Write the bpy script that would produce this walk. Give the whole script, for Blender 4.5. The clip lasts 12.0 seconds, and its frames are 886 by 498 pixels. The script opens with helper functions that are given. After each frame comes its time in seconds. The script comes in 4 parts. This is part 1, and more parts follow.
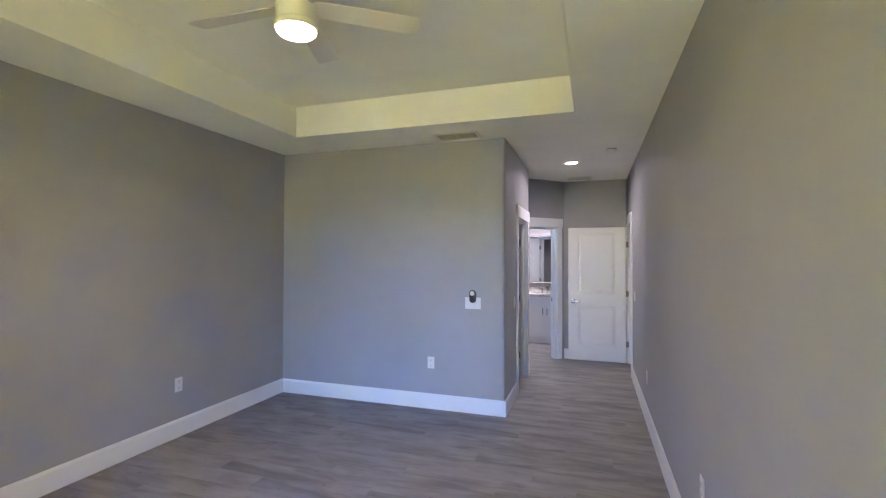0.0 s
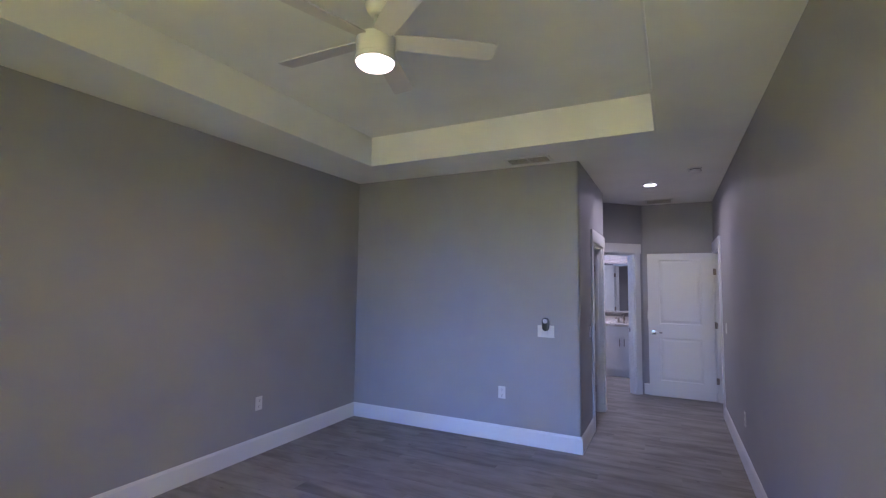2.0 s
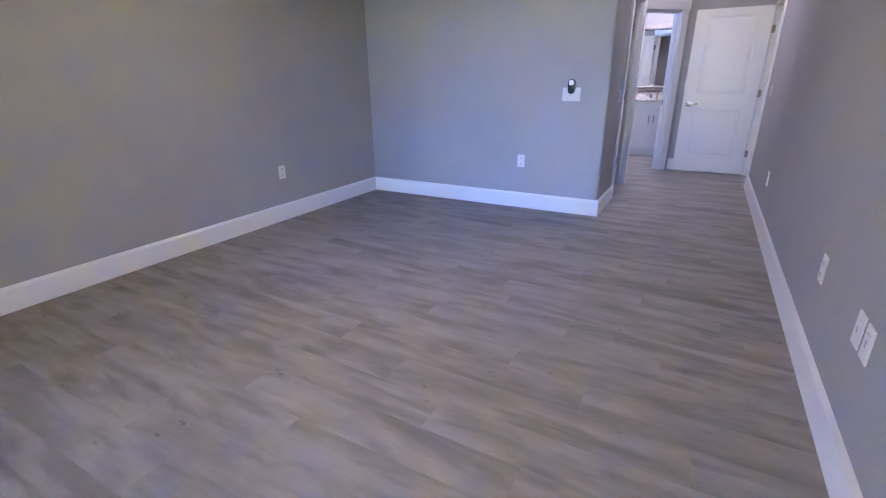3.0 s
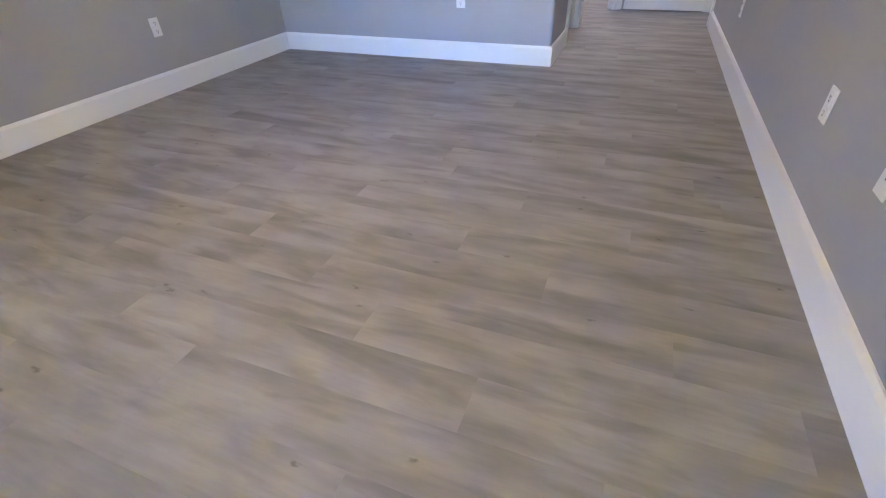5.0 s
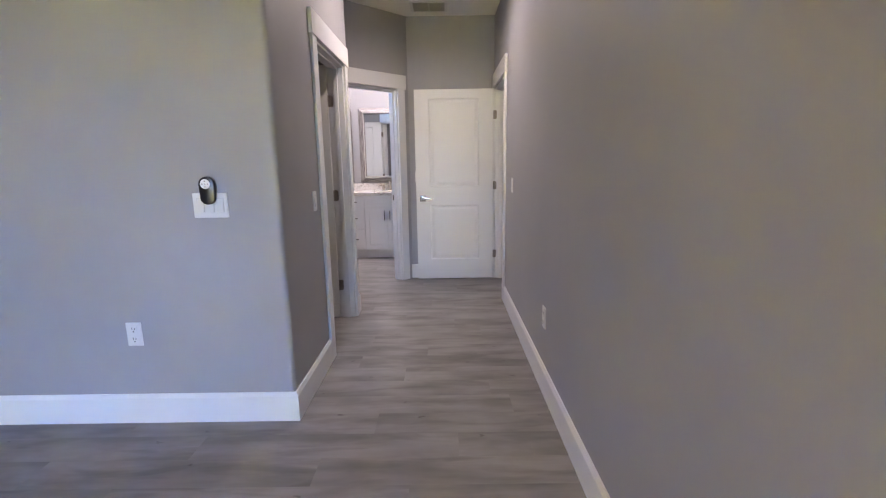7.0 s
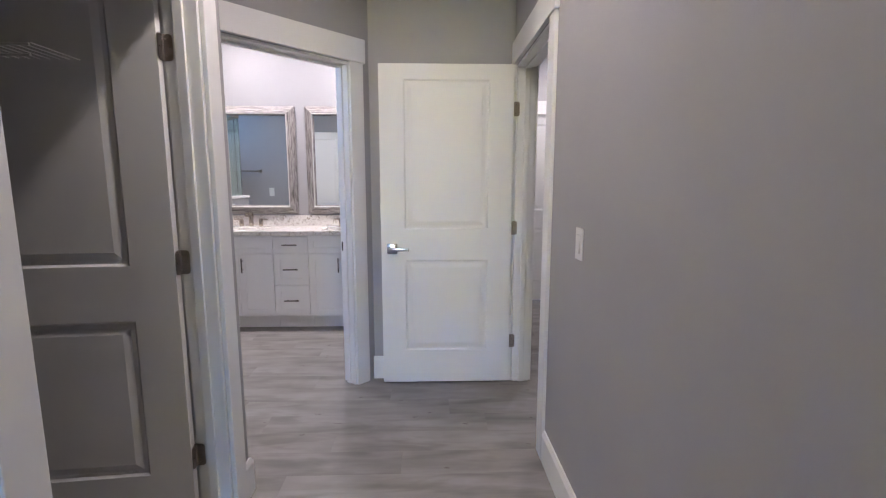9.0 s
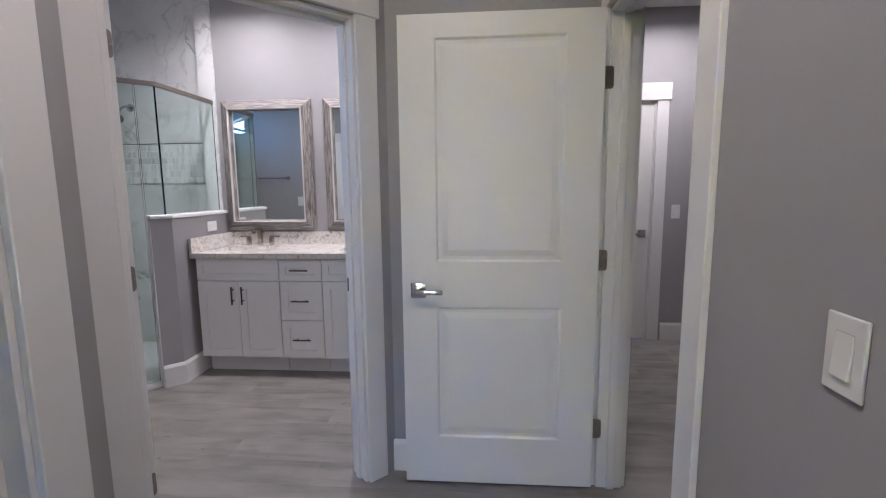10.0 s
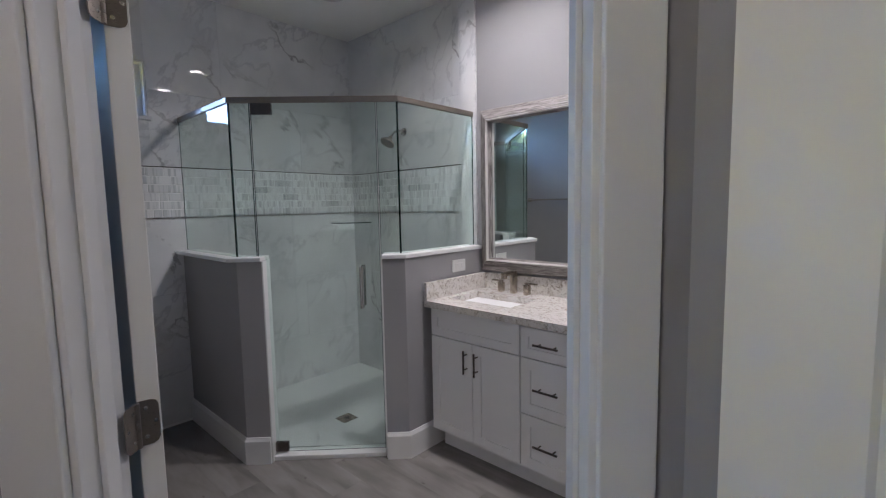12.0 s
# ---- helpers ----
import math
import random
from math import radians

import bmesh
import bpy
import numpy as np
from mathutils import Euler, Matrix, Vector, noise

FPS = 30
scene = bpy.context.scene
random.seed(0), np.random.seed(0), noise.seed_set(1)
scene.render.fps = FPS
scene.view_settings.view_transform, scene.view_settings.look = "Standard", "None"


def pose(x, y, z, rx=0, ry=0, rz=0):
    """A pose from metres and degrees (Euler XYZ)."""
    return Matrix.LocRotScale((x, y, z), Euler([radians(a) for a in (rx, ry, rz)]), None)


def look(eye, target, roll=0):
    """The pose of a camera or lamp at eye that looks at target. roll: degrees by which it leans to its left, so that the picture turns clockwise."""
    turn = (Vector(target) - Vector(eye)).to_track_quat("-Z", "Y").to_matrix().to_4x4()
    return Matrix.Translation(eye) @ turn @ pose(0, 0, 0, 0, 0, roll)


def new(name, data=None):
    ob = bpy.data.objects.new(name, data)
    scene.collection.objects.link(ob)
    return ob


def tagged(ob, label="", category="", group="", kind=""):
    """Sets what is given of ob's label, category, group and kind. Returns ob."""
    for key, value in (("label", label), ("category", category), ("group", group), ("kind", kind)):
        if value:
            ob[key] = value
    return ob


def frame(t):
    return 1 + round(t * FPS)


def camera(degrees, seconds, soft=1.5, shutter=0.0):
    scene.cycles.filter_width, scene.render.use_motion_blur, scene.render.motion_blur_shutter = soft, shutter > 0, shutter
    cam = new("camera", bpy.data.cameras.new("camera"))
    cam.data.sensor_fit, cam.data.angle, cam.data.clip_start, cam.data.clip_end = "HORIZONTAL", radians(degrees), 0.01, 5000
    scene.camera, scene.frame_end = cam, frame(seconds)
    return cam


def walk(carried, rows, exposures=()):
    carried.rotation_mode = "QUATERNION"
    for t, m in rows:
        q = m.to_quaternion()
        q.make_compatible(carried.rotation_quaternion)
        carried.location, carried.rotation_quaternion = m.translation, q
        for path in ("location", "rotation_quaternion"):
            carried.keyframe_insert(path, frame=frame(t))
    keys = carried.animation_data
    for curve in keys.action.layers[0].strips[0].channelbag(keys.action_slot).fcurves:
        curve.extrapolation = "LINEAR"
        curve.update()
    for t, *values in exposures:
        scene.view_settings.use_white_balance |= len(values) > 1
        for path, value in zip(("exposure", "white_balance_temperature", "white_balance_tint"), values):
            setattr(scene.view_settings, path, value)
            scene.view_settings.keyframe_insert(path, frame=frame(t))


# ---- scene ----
cam = camera(88.4, 12.0, soft=1.2)
PATH = [
    (0, (0.095, 0.158, 1.578), (-0.528, 2.058, 1.615), 0.2),
    (0.5, (0.112, 0.131, 1.613), (-0.523, 2.011, 1.861), 0.2),
    (1, (0.113, 0.121, 1.649), (-0.552, 1.963, 2.059), 0.6),
    (1.5, (0.077, 0.138, 1.655), (-0.702, 1.933, 2.07), 1.1),
    (2, (0.043, 0.182, 1.562), (-0.848, 1.966, 1.716), 0.7),
    (2.5, (0.032, 0.231, 1.414), (-0.899, 1.975, 1.109), 0.6),
    (3, (0.042, 0.262, 1.258), (-0.873, 1.897, 0.559), -0.7),
    (3.2, (0.054, 0.274, 1.196), (-0.837, 1.87, 0.383), -0.7),
    (4.8, (-0.034, 0.534, 1.011), (-0.706, 1.951, -0.229), -2.3),
    (5, (-0.086, 0.652, 1.059), (-0.703, 2.139, -0.127), -2.1),
    (5.2, (-0.08, 0.815, 1.105), (-0.648, 2.41, 0.041), -2.8),
    (5.5, (-0.022, 1.088, 1.164), (-0.511, 2.831, 0.314), -2.8),
    (6, (0.014, 1.56, 1.291), (-0.283, 3.448, 0.702), -1.4),
    (6.5, (0.013, 2.036, 1.314), (-0.076, 3.988, 0.89), -1.1),
    (7, (0.038, 2.522, 1.298), (0.031, 4.487, 0.922), -0.9),
    (7.2, (0.021, 2.714, 1.312), (0.029, 4.679, 0.939), -0.5),
    (8.8, (0.036, 4.422, 1.306), (0.086, 6.4, 1.016), 0.1),
    (9, (0.046, 4.606, 1.323), (0.106, 6.585, 1.038), 0.0),
    (9.2, (0.072, 4.833, 1.345), (0.111, 6.812, 1.058), 0.0),
    (9.5, (0.107, 5.126, 1.334), (0.085, 7.107, 1.062), -0.1),
    (10, (0.072, 5.57, 1.347), (-0.085, 7.546, 1.083), -0.6),
    (10.5, (0.021, 6.007, 1.36), (-0.573, 7.908, 1.186), -1.7),
    (11, (0.003, 6.37, 1.434), (-0.981, 8.1, 1.242), -0.6),
    (11.5, (-0.085, 6.644, 1.443), (-1.297, 8.224, 1.258), -0.2),
    (12, (-0.126, 6.793, 1.451), (-1.48, 8.253, 1.263), -1.1),
]
walk(cam, [(t, look(eye, target, roll)) for t, eye, target, roll in PATH],
     [(0.0, 4.75, 6050, 38), (0.5, 4.25, 5950, 40), (1.0, 4.2, 5800, 44), (1.7, 4.05, 5650, 47), (2.1, 4.1, 5480, 49), (2.5, 4.5, 5480, 50), (3.2, 4.87, 5720, 44), (5.0, 5.08, 6380, 35), (7.0, 4.88, 6650, 37), (8.8, 4.95, 6450, 33), (9.5, 4.7, 6350, 31), (10.5, 4.32, 6330, 31), (12.0, 4.0, 6350, 27)])

# ---- light from outside ----
SUN_ELEVATION, SUN_AZIMUTH = 65, 160
world = bpy.data.worlds.new("sky")
scene.world = world
world.use_nodes = True
sky = world.node_tree.nodes.new("ShaderNodeTexSky")
sky.sky_type, sky.sun_disc = "NISHITA", False
sky.air_density, sky.dust_density, sky.ozone_density = 1.0, 0.0, 8.0
sky.sun_elevation, sky.sun_rotation = radians(SUN_ELEVATION), radians(SUN_AZIMUTH)
back = world.node_tree.nodes["Background"]
back.inputs["Strength"].default_value = 0.15
world.node_tree.links.new(sky.outputs[0], back.inputs["Color"])
sun = new("sun", bpy.data.lights.new("sun", "SUN"))
sun.data.energy, sun.data.angle, sun.data.color = 5.0, radians(0.5), (1.0, 0.96, 0.90)
e, a = radians(SUN_ELEVATION), radians(SUN_AZIMUTH)
sun.matrix_world = look((0, 0, 30), (-30 * math.sin(a) * math.cos(e), -30 * math.cos(a) * math.cos(e), 30 - 30 * math.sin(e)))


def disc_lamp(name, x, y, z, radius, watts, colour, spread=160):
    data = bpy.data.lights.new(name, "AREA")
    data.shape, data.size, data.energy, data.color, data.spread = "DISK", radius * 2, watts, colour, radians(spread)
    lamp = new(name, data)
    lamp.matrix_world = pose(x, y, z)
    return lamp


# added lamp in the sliding door's head, for blue sky under the slab outside
sky_data = bpy.data.lights.new("door_sky_fill", "AREA")
sky_data.shape, sky_data.size, sky_data.size_y, sky_data.energy, sky_data.color, sky_data.spread = "RECTANGLE", 2.2, 0.45, 0.42, (0.06, 0.41, 1.0), radians(46)
new("door_sky_fill", sky_data).matrix_world = look((-1.0, -0.48, 2.17), (-1.85, 4.675, 0.12))
# added lamp in the small bathroom window's head, for sky over the side garden
side_data = bpy.data.lights.new("window_sky_fill", "AREA")
side_data.shape, side_data.size, side_data.size_y, side_data.energy, side_data.color, side_data.spread = "RECTANGLE", 0.50, 0.05, 0.16, (0.20, 0.56, 1.0), radians(75)
new("window_sky_fill", side_data).matrix_world = look((-3.575, 7.38, 2.325), (-0.6, 7.05, 1.60))
COOL, WARM = (0.97, 1.0, 0.95), (1.0, 0.80, 0.52)
disc_lamp("hallway_lamp", -0.151, 6.107, 2.765, 0.06, 0.60, (1.0, 0.985, 0.86))
disc_lamp("vanity_lamp", -1.72, 8.64, 2.862, 0.06, 0.70, COOL, 150)
disc_lamp("second_vanity_lamp", -0.70, 8.64, 2.862, 0.06, 0.70, COOL, 150)
disc_lamp("outer_hall_lamp", 1.6, 9.0, 2.755, 0.06, 0.72, COOL)
disc_lamp("fan_lamp", -1.365, 2.15, 2.722, 0.10, 0.85, WARM)


# ---- materials ----
def material(name, colour, rough=0.5, metal=0.0):
    m = bpy.data.materials.new(name)
    m.use_nodes = True
    b = m.node_tree.nodes["Principled BSDF"]
    b.inputs["Base Color"].default_value = (*colour, 1)
    b.inputs["Roughness"].default_value = rough
    b.inputs["Metallic"].default_value = metal
    return m, m.node_tree.nodes, m.node_tree.links, b


def coords(nodes, links, scale=(1, 1, 1), shift=False):
    tc, mp = nodes.new("ShaderNodeTexCoord"), nodes.new("ShaderNodeMapping")
    mp.inputs["Scale"].default_value = scale
    links.new(tc.outputs["Object"], mp.inputs["Vector"])
    if shift:
        info, mul = nodes.new("ShaderNodeObjectInfo"), nodes.new("ShaderNodeMath")
        mul.operation, mul.inputs[1].default_value = "MULTIPLY", 37.0
        links.new(info.outputs["Random"], mul.inputs[0])
        comb = nodes.new("ShaderNodeCombineXYZ")
        for i in range(3):
            links.new(mul.outputs[0], comb.inputs[i])
        links.new(comb.outputs[0], mp.inputs["Location"])
    return mp.outputs[0]


def noise_tex(nodes, links, vec, scale, detail=4, rough=0.55, distort=0.0):
    n = nodes.new("ShaderNodeTexNoise")
    n.inputs["Scale"].default_value, n.inputs["Detail"].default_value = scale, detail
    n.inputs["Roughness"].default_value, n.inputs["Distortion"].default_value = rough, distort
    links.new(vec, n.inputs["Vector"])
    return n.outputs["Fac"]


def ramp(nodes, links, fac, stops):
    r = nodes.new("ShaderNodeValToRGB")
    while len(r.color_ramp.elements) < len(stops):
        r.color_ramp.elements.new(0.5)
    for el, (p, c) in zip(r.color_ramp.elements, stops):
        el.position, el.color = p, (*c, 1)
    links.new(fac, r.inputs["Fac"])
    return r.outputs["Color"]


def mix(nodes, links, a, b, fac, mode="MIX"):
    n = nodes.new("ShaderNodeMix")
    n.data_type, n.blend_type = "RGBA", mode
    for sock, v in ((n.inputs[0], fac), (n.inputs[6], a), (n.inputs[7], b)):
        if isinstance(v, (int, float)):
            sock.default_value = v
        elif isinstance(v, tuple):
            sock.default_value = (*v, 1)
        else:
            links.new(v, sock)
    return n.outputs[2]


def bump(nodes, links, b, fac, strength, distance=0.002):
    n = nodes.new("ShaderNodeBump")
    n.inputs["Strength"].default_value, n.inputs["Distance"].default_value = strength, distance
    links.new(fac, n.inputs["Height"])
    links.new(n.outputs[0], b.inputs["Normal"])


def painted(name, colour, rough, grain=220, strength=0.12, vary=0.05):
    m, n, l, b = material(name, colour, rough)
    v = coords(n, l)
    big = noise_tex(n, l, v, 1.3, 3)
    dark = tuple(c * (1 - vary) for c in colour)
    light = tuple(min(1, c * (1 + vary)) for c in colour)
    l.new(ramp(n, l, big, [(0.3, dark), (0.7, light)]), b.inputs["Base Color"])
    bump(n, l, b, noise_tex(n, l, v, grain, 3), strength, 0.001)
    return m


wall_paint = painted("grey_wall_paint", (0.328, 0.322, 0.325), 0.55, 190, 0.25)
ceiling_paint = painted("white_ceiling_paint", (0.80, 0.795, 0.76), 0.7, 120, 0.35)
trim_paint = painted("white_trim_paint", (0.72, 0.72, 0.71), 0.32, 60, 0.04, 0.02)
door_paint = painted("white_door_paint", (0.71, 0.71, 0.69), 0.38, 300, 0.08, 0.02)
cabinet_paint = painted("white_cabinet_paint", (0.80, 0.80, 0.80), 0.35, 80, 0.03, 0.02)
white_plastic = painted("white_plastic", (0.68, 0.68, 0.66), 0.35, 400, 0.02, 0.01)
fan_paint = painted("white_fan_paint", (0.72, 0.72, 0.68), 0.4, 90, 0.03, 0.03)
blade_paint = painted("grey_white_blade", (0.66, 0.63, 0.61), 0.45, 90, 0.03, 0.04)
black_plastic = painted("black_plastic", (0.012, 0.012, 0.013), 0.3, 300, 0.03, 0.1)
# near-black for the shade inside slots, vents and holes, and for mirror backs
dark_gap = painted("dark_recess", (0.03, 0.03, 0.03), 0.8, 100, 0.1, 0.1)
porcelain = painted("white_porcelain", (0.74, 0.74, 0.73), 0.08, 40, 0.0, 0.01)


def metal(name, colour, rough):
    m, n, l, b = material(name, colour, rough, 1.0)
    v = coords(n, l, (30, 30, 400))
    l.new(ramp(n, l, noise_tex(n, l, v, 4, 2), [(0.3, (rough * 0.7,) * 3), (0.7, (rough * 1.35,) * 3)]), b.inputs["Roughness"])
    return m


nickel = metal("brushed_nickel", (0.40, 0.35, 0.29), 0.24)
dark_nickel = metal("dark_satin_nickel", (0.30, 0.26, 0.225), 0.36)
rail_nickel = metal("dark_rail_nickel", (0.15, 0.13, 0.118), 0.26)
chrome = metal("polished_chrome", (0.62, 0.60, 0.57), 0.20)


def plank_floor():
    m, n, l, b = material("grey_brown_vinyl_plank", (0.2, 0.18, 0.17), 0.42)
    streak = noise_tex(n, l, coords(n, l, (0.65, 3.6, 1), True), 2.0, 3, 0.55, 0.3)
    fine = noise_tex(n, l, coords(n, l, (3.0, 45, 1), True), 2.2, 5, 0.65)
    cloud = noise_tex(n, l, coords(n, l, (1.6, 3.0, 1), True), 2.4, 3, 0.5, 0.2)
    smudge = noise_tex(n, l, coords(n, l, (1.1, 5.5, 1), True), 1.8, 3, 0.5, 0.6)
    base = ramp(n, l, streak, [(0.28, (0.196, 0.182, 0.170)), (0.5, (0.250, 0.233, 0.219)), (0.72, (0.288, 0.269, 0.254))])
    c = mix(n, l, base, ramp(n, l, cloud, [(0.3, (0.84, 0.84, 0.84)), (0.7, (1.12, 1.12, 1.12))]), 1.0, "MULTIPLY")
    c = mix(n, l, c, ramp(n, l, fine, [(0.35, (0.92, 0.915, 0.91)), (0.62, (1.03, 1.03, 1.03))]), 0.6, "MULTIPLY")
    c = mix(n, l, c, ramp(n, l, smudge, [(0.50, (1, 1, 1)), (0.68, (0.60, 0.585, 0.575))]), 0.65, "MULTIPLY")
    knots = n.new("ShaderNodeTexVoronoi")
    knots.voronoi_dimensions = "2D"
    knots.inputs["Scale"].default_value = 2.3
    wobble = n.new("ShaderNodeVectorMath")
    wobble.operation = "MULTIPLY_ADD"
    wobble.inputs[1].default_value = (0.06, 0.06, 0)
    drift_tex = n.new("ShaderNodeTexNoise")
    drift_tex.inputs["Scale"].default_value = 30
    place = coords(n, l, (0.75, 1.7, 1), True)
    l.new(place, drift_tex.inputs["Vector"])
    l.new(drift_tex.outputs["Color"], wobble.inputs[0])
    l.new(place, wobble.inputs[2])
    l.new(wobble.outputs[0], knots.inputs["Vector"])
    c = mix(n, l, c, ramp(n, l, knots.outputs["Distance"], [(0.008, (0.42, 0.38, 0.35)), (0.030, (1, 1, 1))]), 0.7, "MULTIPLY")
    info = n.new("ShaderNodeObjectInfo")
    tone = ramp(n, l, info.outputs["Random"], [(0.0, (0.95, 0.95, 0.955)), (0.5, (1.0, 0.995, 0.99)), (1.0, (1.04, 1.04, 1.035))])
    l.new(mix(n, l, c, tone, 1.0, "MULTIPLY"), b.inputs["Base Color"])
    b.inputs["Specular IOR Level"].default_value = 0.3
    l.new(ramp(n, l, fine, [(0.3, (0.46,) * 3), (0.7, (0.60,) * 3)]), b.inputs["Roughness"])
    bump(n, l, b, fine, 0.12, 0.001)
    return m


floor_vinyl = plank_floor()


def marble():
    m, n, l, b = material("white_marble_tile", (0.7, 0.7, 0.7), 0.03)
    v = coords(n, l, (1, 1, 1), True)

    def veins(angle, across, along, scale, width, soft):
        """Thin broken lines that run slantwise over the stone."""
        turn, stretch = n.new("ShaderNodeMapping"), n.new("ShaderNodeMapping")
        turn.inputs["Rotation"].default_value = (angle, angle, 0.3)
        stretch.inputs["Scale"].default_value = (across, across, along)
        l.new(v, turn.inputs["Vector"])
        l.new(turn.outputs[0], stretch.inputs["Vector"])
        f = noise_tex(n, l, stretch.outputs[0], scale, 7, 0.58, 0.25)
        return ramp(n, l, f, [(0.5 - width - soft, (0, 0, 0)), (0.5 - width, (1, 1, 1)), (0.5 + width, (1, 1, 1)), (0.5 + width + soft, (0, 0, 0))])

    main = veins(0.75, 1.9, 0.55, 0.85, 0.0028, 0.009)
    mask = ramp(n, l, noise_tex(n, l, v, 1.5, 3), [(0.50, (0, 0, 0)), (0.66, (1, 1, 1))])
    main = mix(n, l, main, mask, 1.0, "MULTIPLY")
    faint = veins(-0.5, 1.6, 0.6, 1.3, 0.002, 0.014)
    cloud = ramp(n, l, noise_tex(n, l, v, 2.2, 4), [(0.3, (0.58, 0.585, 0.59)), (0.62, (0.71, 0.71, 0.71))])
    c = mix(n, l, cloud, (0.56, 0.56, 0.57), faint)
    l.new(mix(n, l, c, (0.34, 0.335, 0.335), main), b.inputs["Base Color"])
    return m


marble_tile = marble()


def mosaic():
    m, n, l, b = material("striped_marble_mosaic", (0.7, 0.7, 0.7), 0.15)
    v = coords(n, l, (1, 1, 0.05), True)
    s = noise_tex(n, l, v, 52, 2)
    stripes = ramp(n, l, s, [(0.36, (0.58, 0.59, 0.595)), (0.44, (0.70, 0.71, 0.71)), (0.52, (0.82, 0.82, 0.82))])
    info = n.new("ShaderNodeObjectInfo")
    tone = ramp(n, l, info.outputs["Random"], [(0, (0.72, 0.73, 0.74)), (0.12, (0.90, 0.90, 0.90)), (1, (1.0, 1.0, 1.0))])
    l.new(mix(n, l, stripes, tone, 1.0, "MULTIPLY"), b.inputs["Base Color"])
    return m


mosaic_stone = mosaic()


def quartz():
    m, n, l, b = material("speckled_quartz", (0.7, 0.66, 0.6), 0.16)
    v = coords(n, l)
    a1 = noise_tex(n, l, v, 26, 6, 0.7, 1.2)
    a2 = noise_tex(n, l, v, 75, 4, 0.7, 0.6)
    c = ramp(n, l, a1, [(0.30, (0.20, 0.165, 0.135)), (0.40, (0.50, 0.455, 0.40)), (0.48, (0.70, 0.665, 0.62)), (0.7, (0.76, 0.735, 0.71))])
    d = ramp(n, l, a2, [(0.34, (0.36, 0.31, 0.27)), (0.43, (1, 1, 1))])
    l.new(mix(n, l, c, d, 0.75, "MULTIPLY"), b.inputs["Base Color"])
    return m


quartz_top = quartz()


def driftwood():
    m, n, l, b = material("grey_driftwood", (0.3, 0.27, 0.25), 0.55)
    v = coords(n, l, (1.3, 22, 22), True)
    g = noise_tex(n, l, v, 3.2, 6, 0.65, 1.9)
    f = noise_tex(n, l, coords(n, l, (6, 120, 120), True), 2.5, 4, 0.7)
    c = ramp(n, l, g, [(0.34, (0.05, 0.042, 0.038)), (0.44, (0.15, 0.132, 0.124)), (0.53, (0.29, 0.266, 0.252)), (0.66, (0.42, 0.392, 0.375))])
    d = ramp(n, l, f, [(0.38, (0.6, 0.59, 0.58)), (0.58, (1.06, 1.06, 1.06))])
    l.new(mix(n, l, c, d, 0.8, "MULTIPLY"), b.inputs["Base Color"])
    bump(n, l, b, g, 0.4, 0.002)
    return m


drift = driftwood()
bead_paint = painted("pale_champagne_bead", (0.58, 0.56, 0.535), 0.35, 60, 0.1, 0.1)


def clear_glass(name, tint, rough=0.0):
    m, n, l, b = material(name, tint, rough)
    b.inputs["Transmission Weight"].default_value = 1.0
    b.inputs["IOR"].default_value = 1.45
    return m


shower_glass = clear_glass("greenish_shower_glass", (0.80, 0.92, 0.88))
glass_edge = clear_glass("green_glass_edge", (0.10, 0.30, 0.26), 0.15)
window_glass = clear_glass("window_glass", (0.98, 1.0, 0.99))
mirror_silver, _n, _l, _b = material("mirror_silver", (0.86, 0.89, 0.88), 0.01, 1.0)


def glow(name, colour, strength):
    m, n, l, b = material(name, (0.8, 0.8, 0.8), 0.4)
    b.inputs["Emission Color"].default_value = (*colour, 1)
    b.inputs["Emission Strength"].default_value = strength
    return m


can_glow, fan_glow = glow("led_diffuser", COOL, 1.6), glow("warm_fan_diffuser", WARM, 0.6)


def shower_base():
    m, n, l, b = material("white_textured_shower_pan", (0.66, 0.67, 0.66), 0.35)
    v = coords(n, l)
    vo = n.new("ShaderNodeTexVoronoi")
    vo.inputs["Scale"].default_value = 70
    l.new(v, vo.inputs["Vector"])
    l.new(ramp(n, l, vo.outputs["Distance"], [(0.1, (0.69, 0.70, 0.69)), (0.7, (0.54, 0.55, 0.55))]), b.inputs["Base Color"])
    bump(n, l, b, vo.outputs["Distance"], 0.5, 0.003)
    return m


pan_white = shower_base()


def greenery(name, a1, a2, scale):
    m, n, l, b = material(name, a1, 0.8)
    l.new(ramp(n, l, noise_tex(n, l, coords(n, l), scale, 5), [(0.35, a1), (0.65, a2)]), b.inputs["Base Color"])
    return m


lawn_green = greenery("sunny_lawn", (0.26, 0.245, 0.03), (0.36, 0.335, 0.045), 3)
leaf_green = greenery("tree_leaves", (0.06, 0.075, 0.015), (0.12, 0.14, 0.03), 1.2)
bark = painted("pale_bark", (0.30, 0.25, 0.20), 0.9, 30, 0.8, 0.3)
stucco = painted("pale_stucco", (0.6, 0.58, 0.54), 0.8, 90, 0.5, 0.06)


# ---- building helpers ----
def box(bm, x0, x1, y0, y1, z0, z1):
    vs = [bm.verts.new((x, y, z)) for z in (z0, z1) for y in (y0, y1) for x in (x0, x1)]
    for f in ((0, 2, 3, 1), (4, 5, 7, 6), (0, 1, 5, 4), (2, 6, 7, 3), (0, 4, 6, 2), (1, 3, 7, 5)):
        bm.faces.new([vs[i] for i in f])
    return vs


def boxes(*specs, bevel=0.0, seg=2):
    bm = bmesh.new()
    for s in specs:
        box(bm, *s)
    if bevel:
        bmesh.ops.bevel(bm, geom=bm.edges[:], offset=bevel, segments=seg, affect="EDGES", profile=0.5)
    return bm


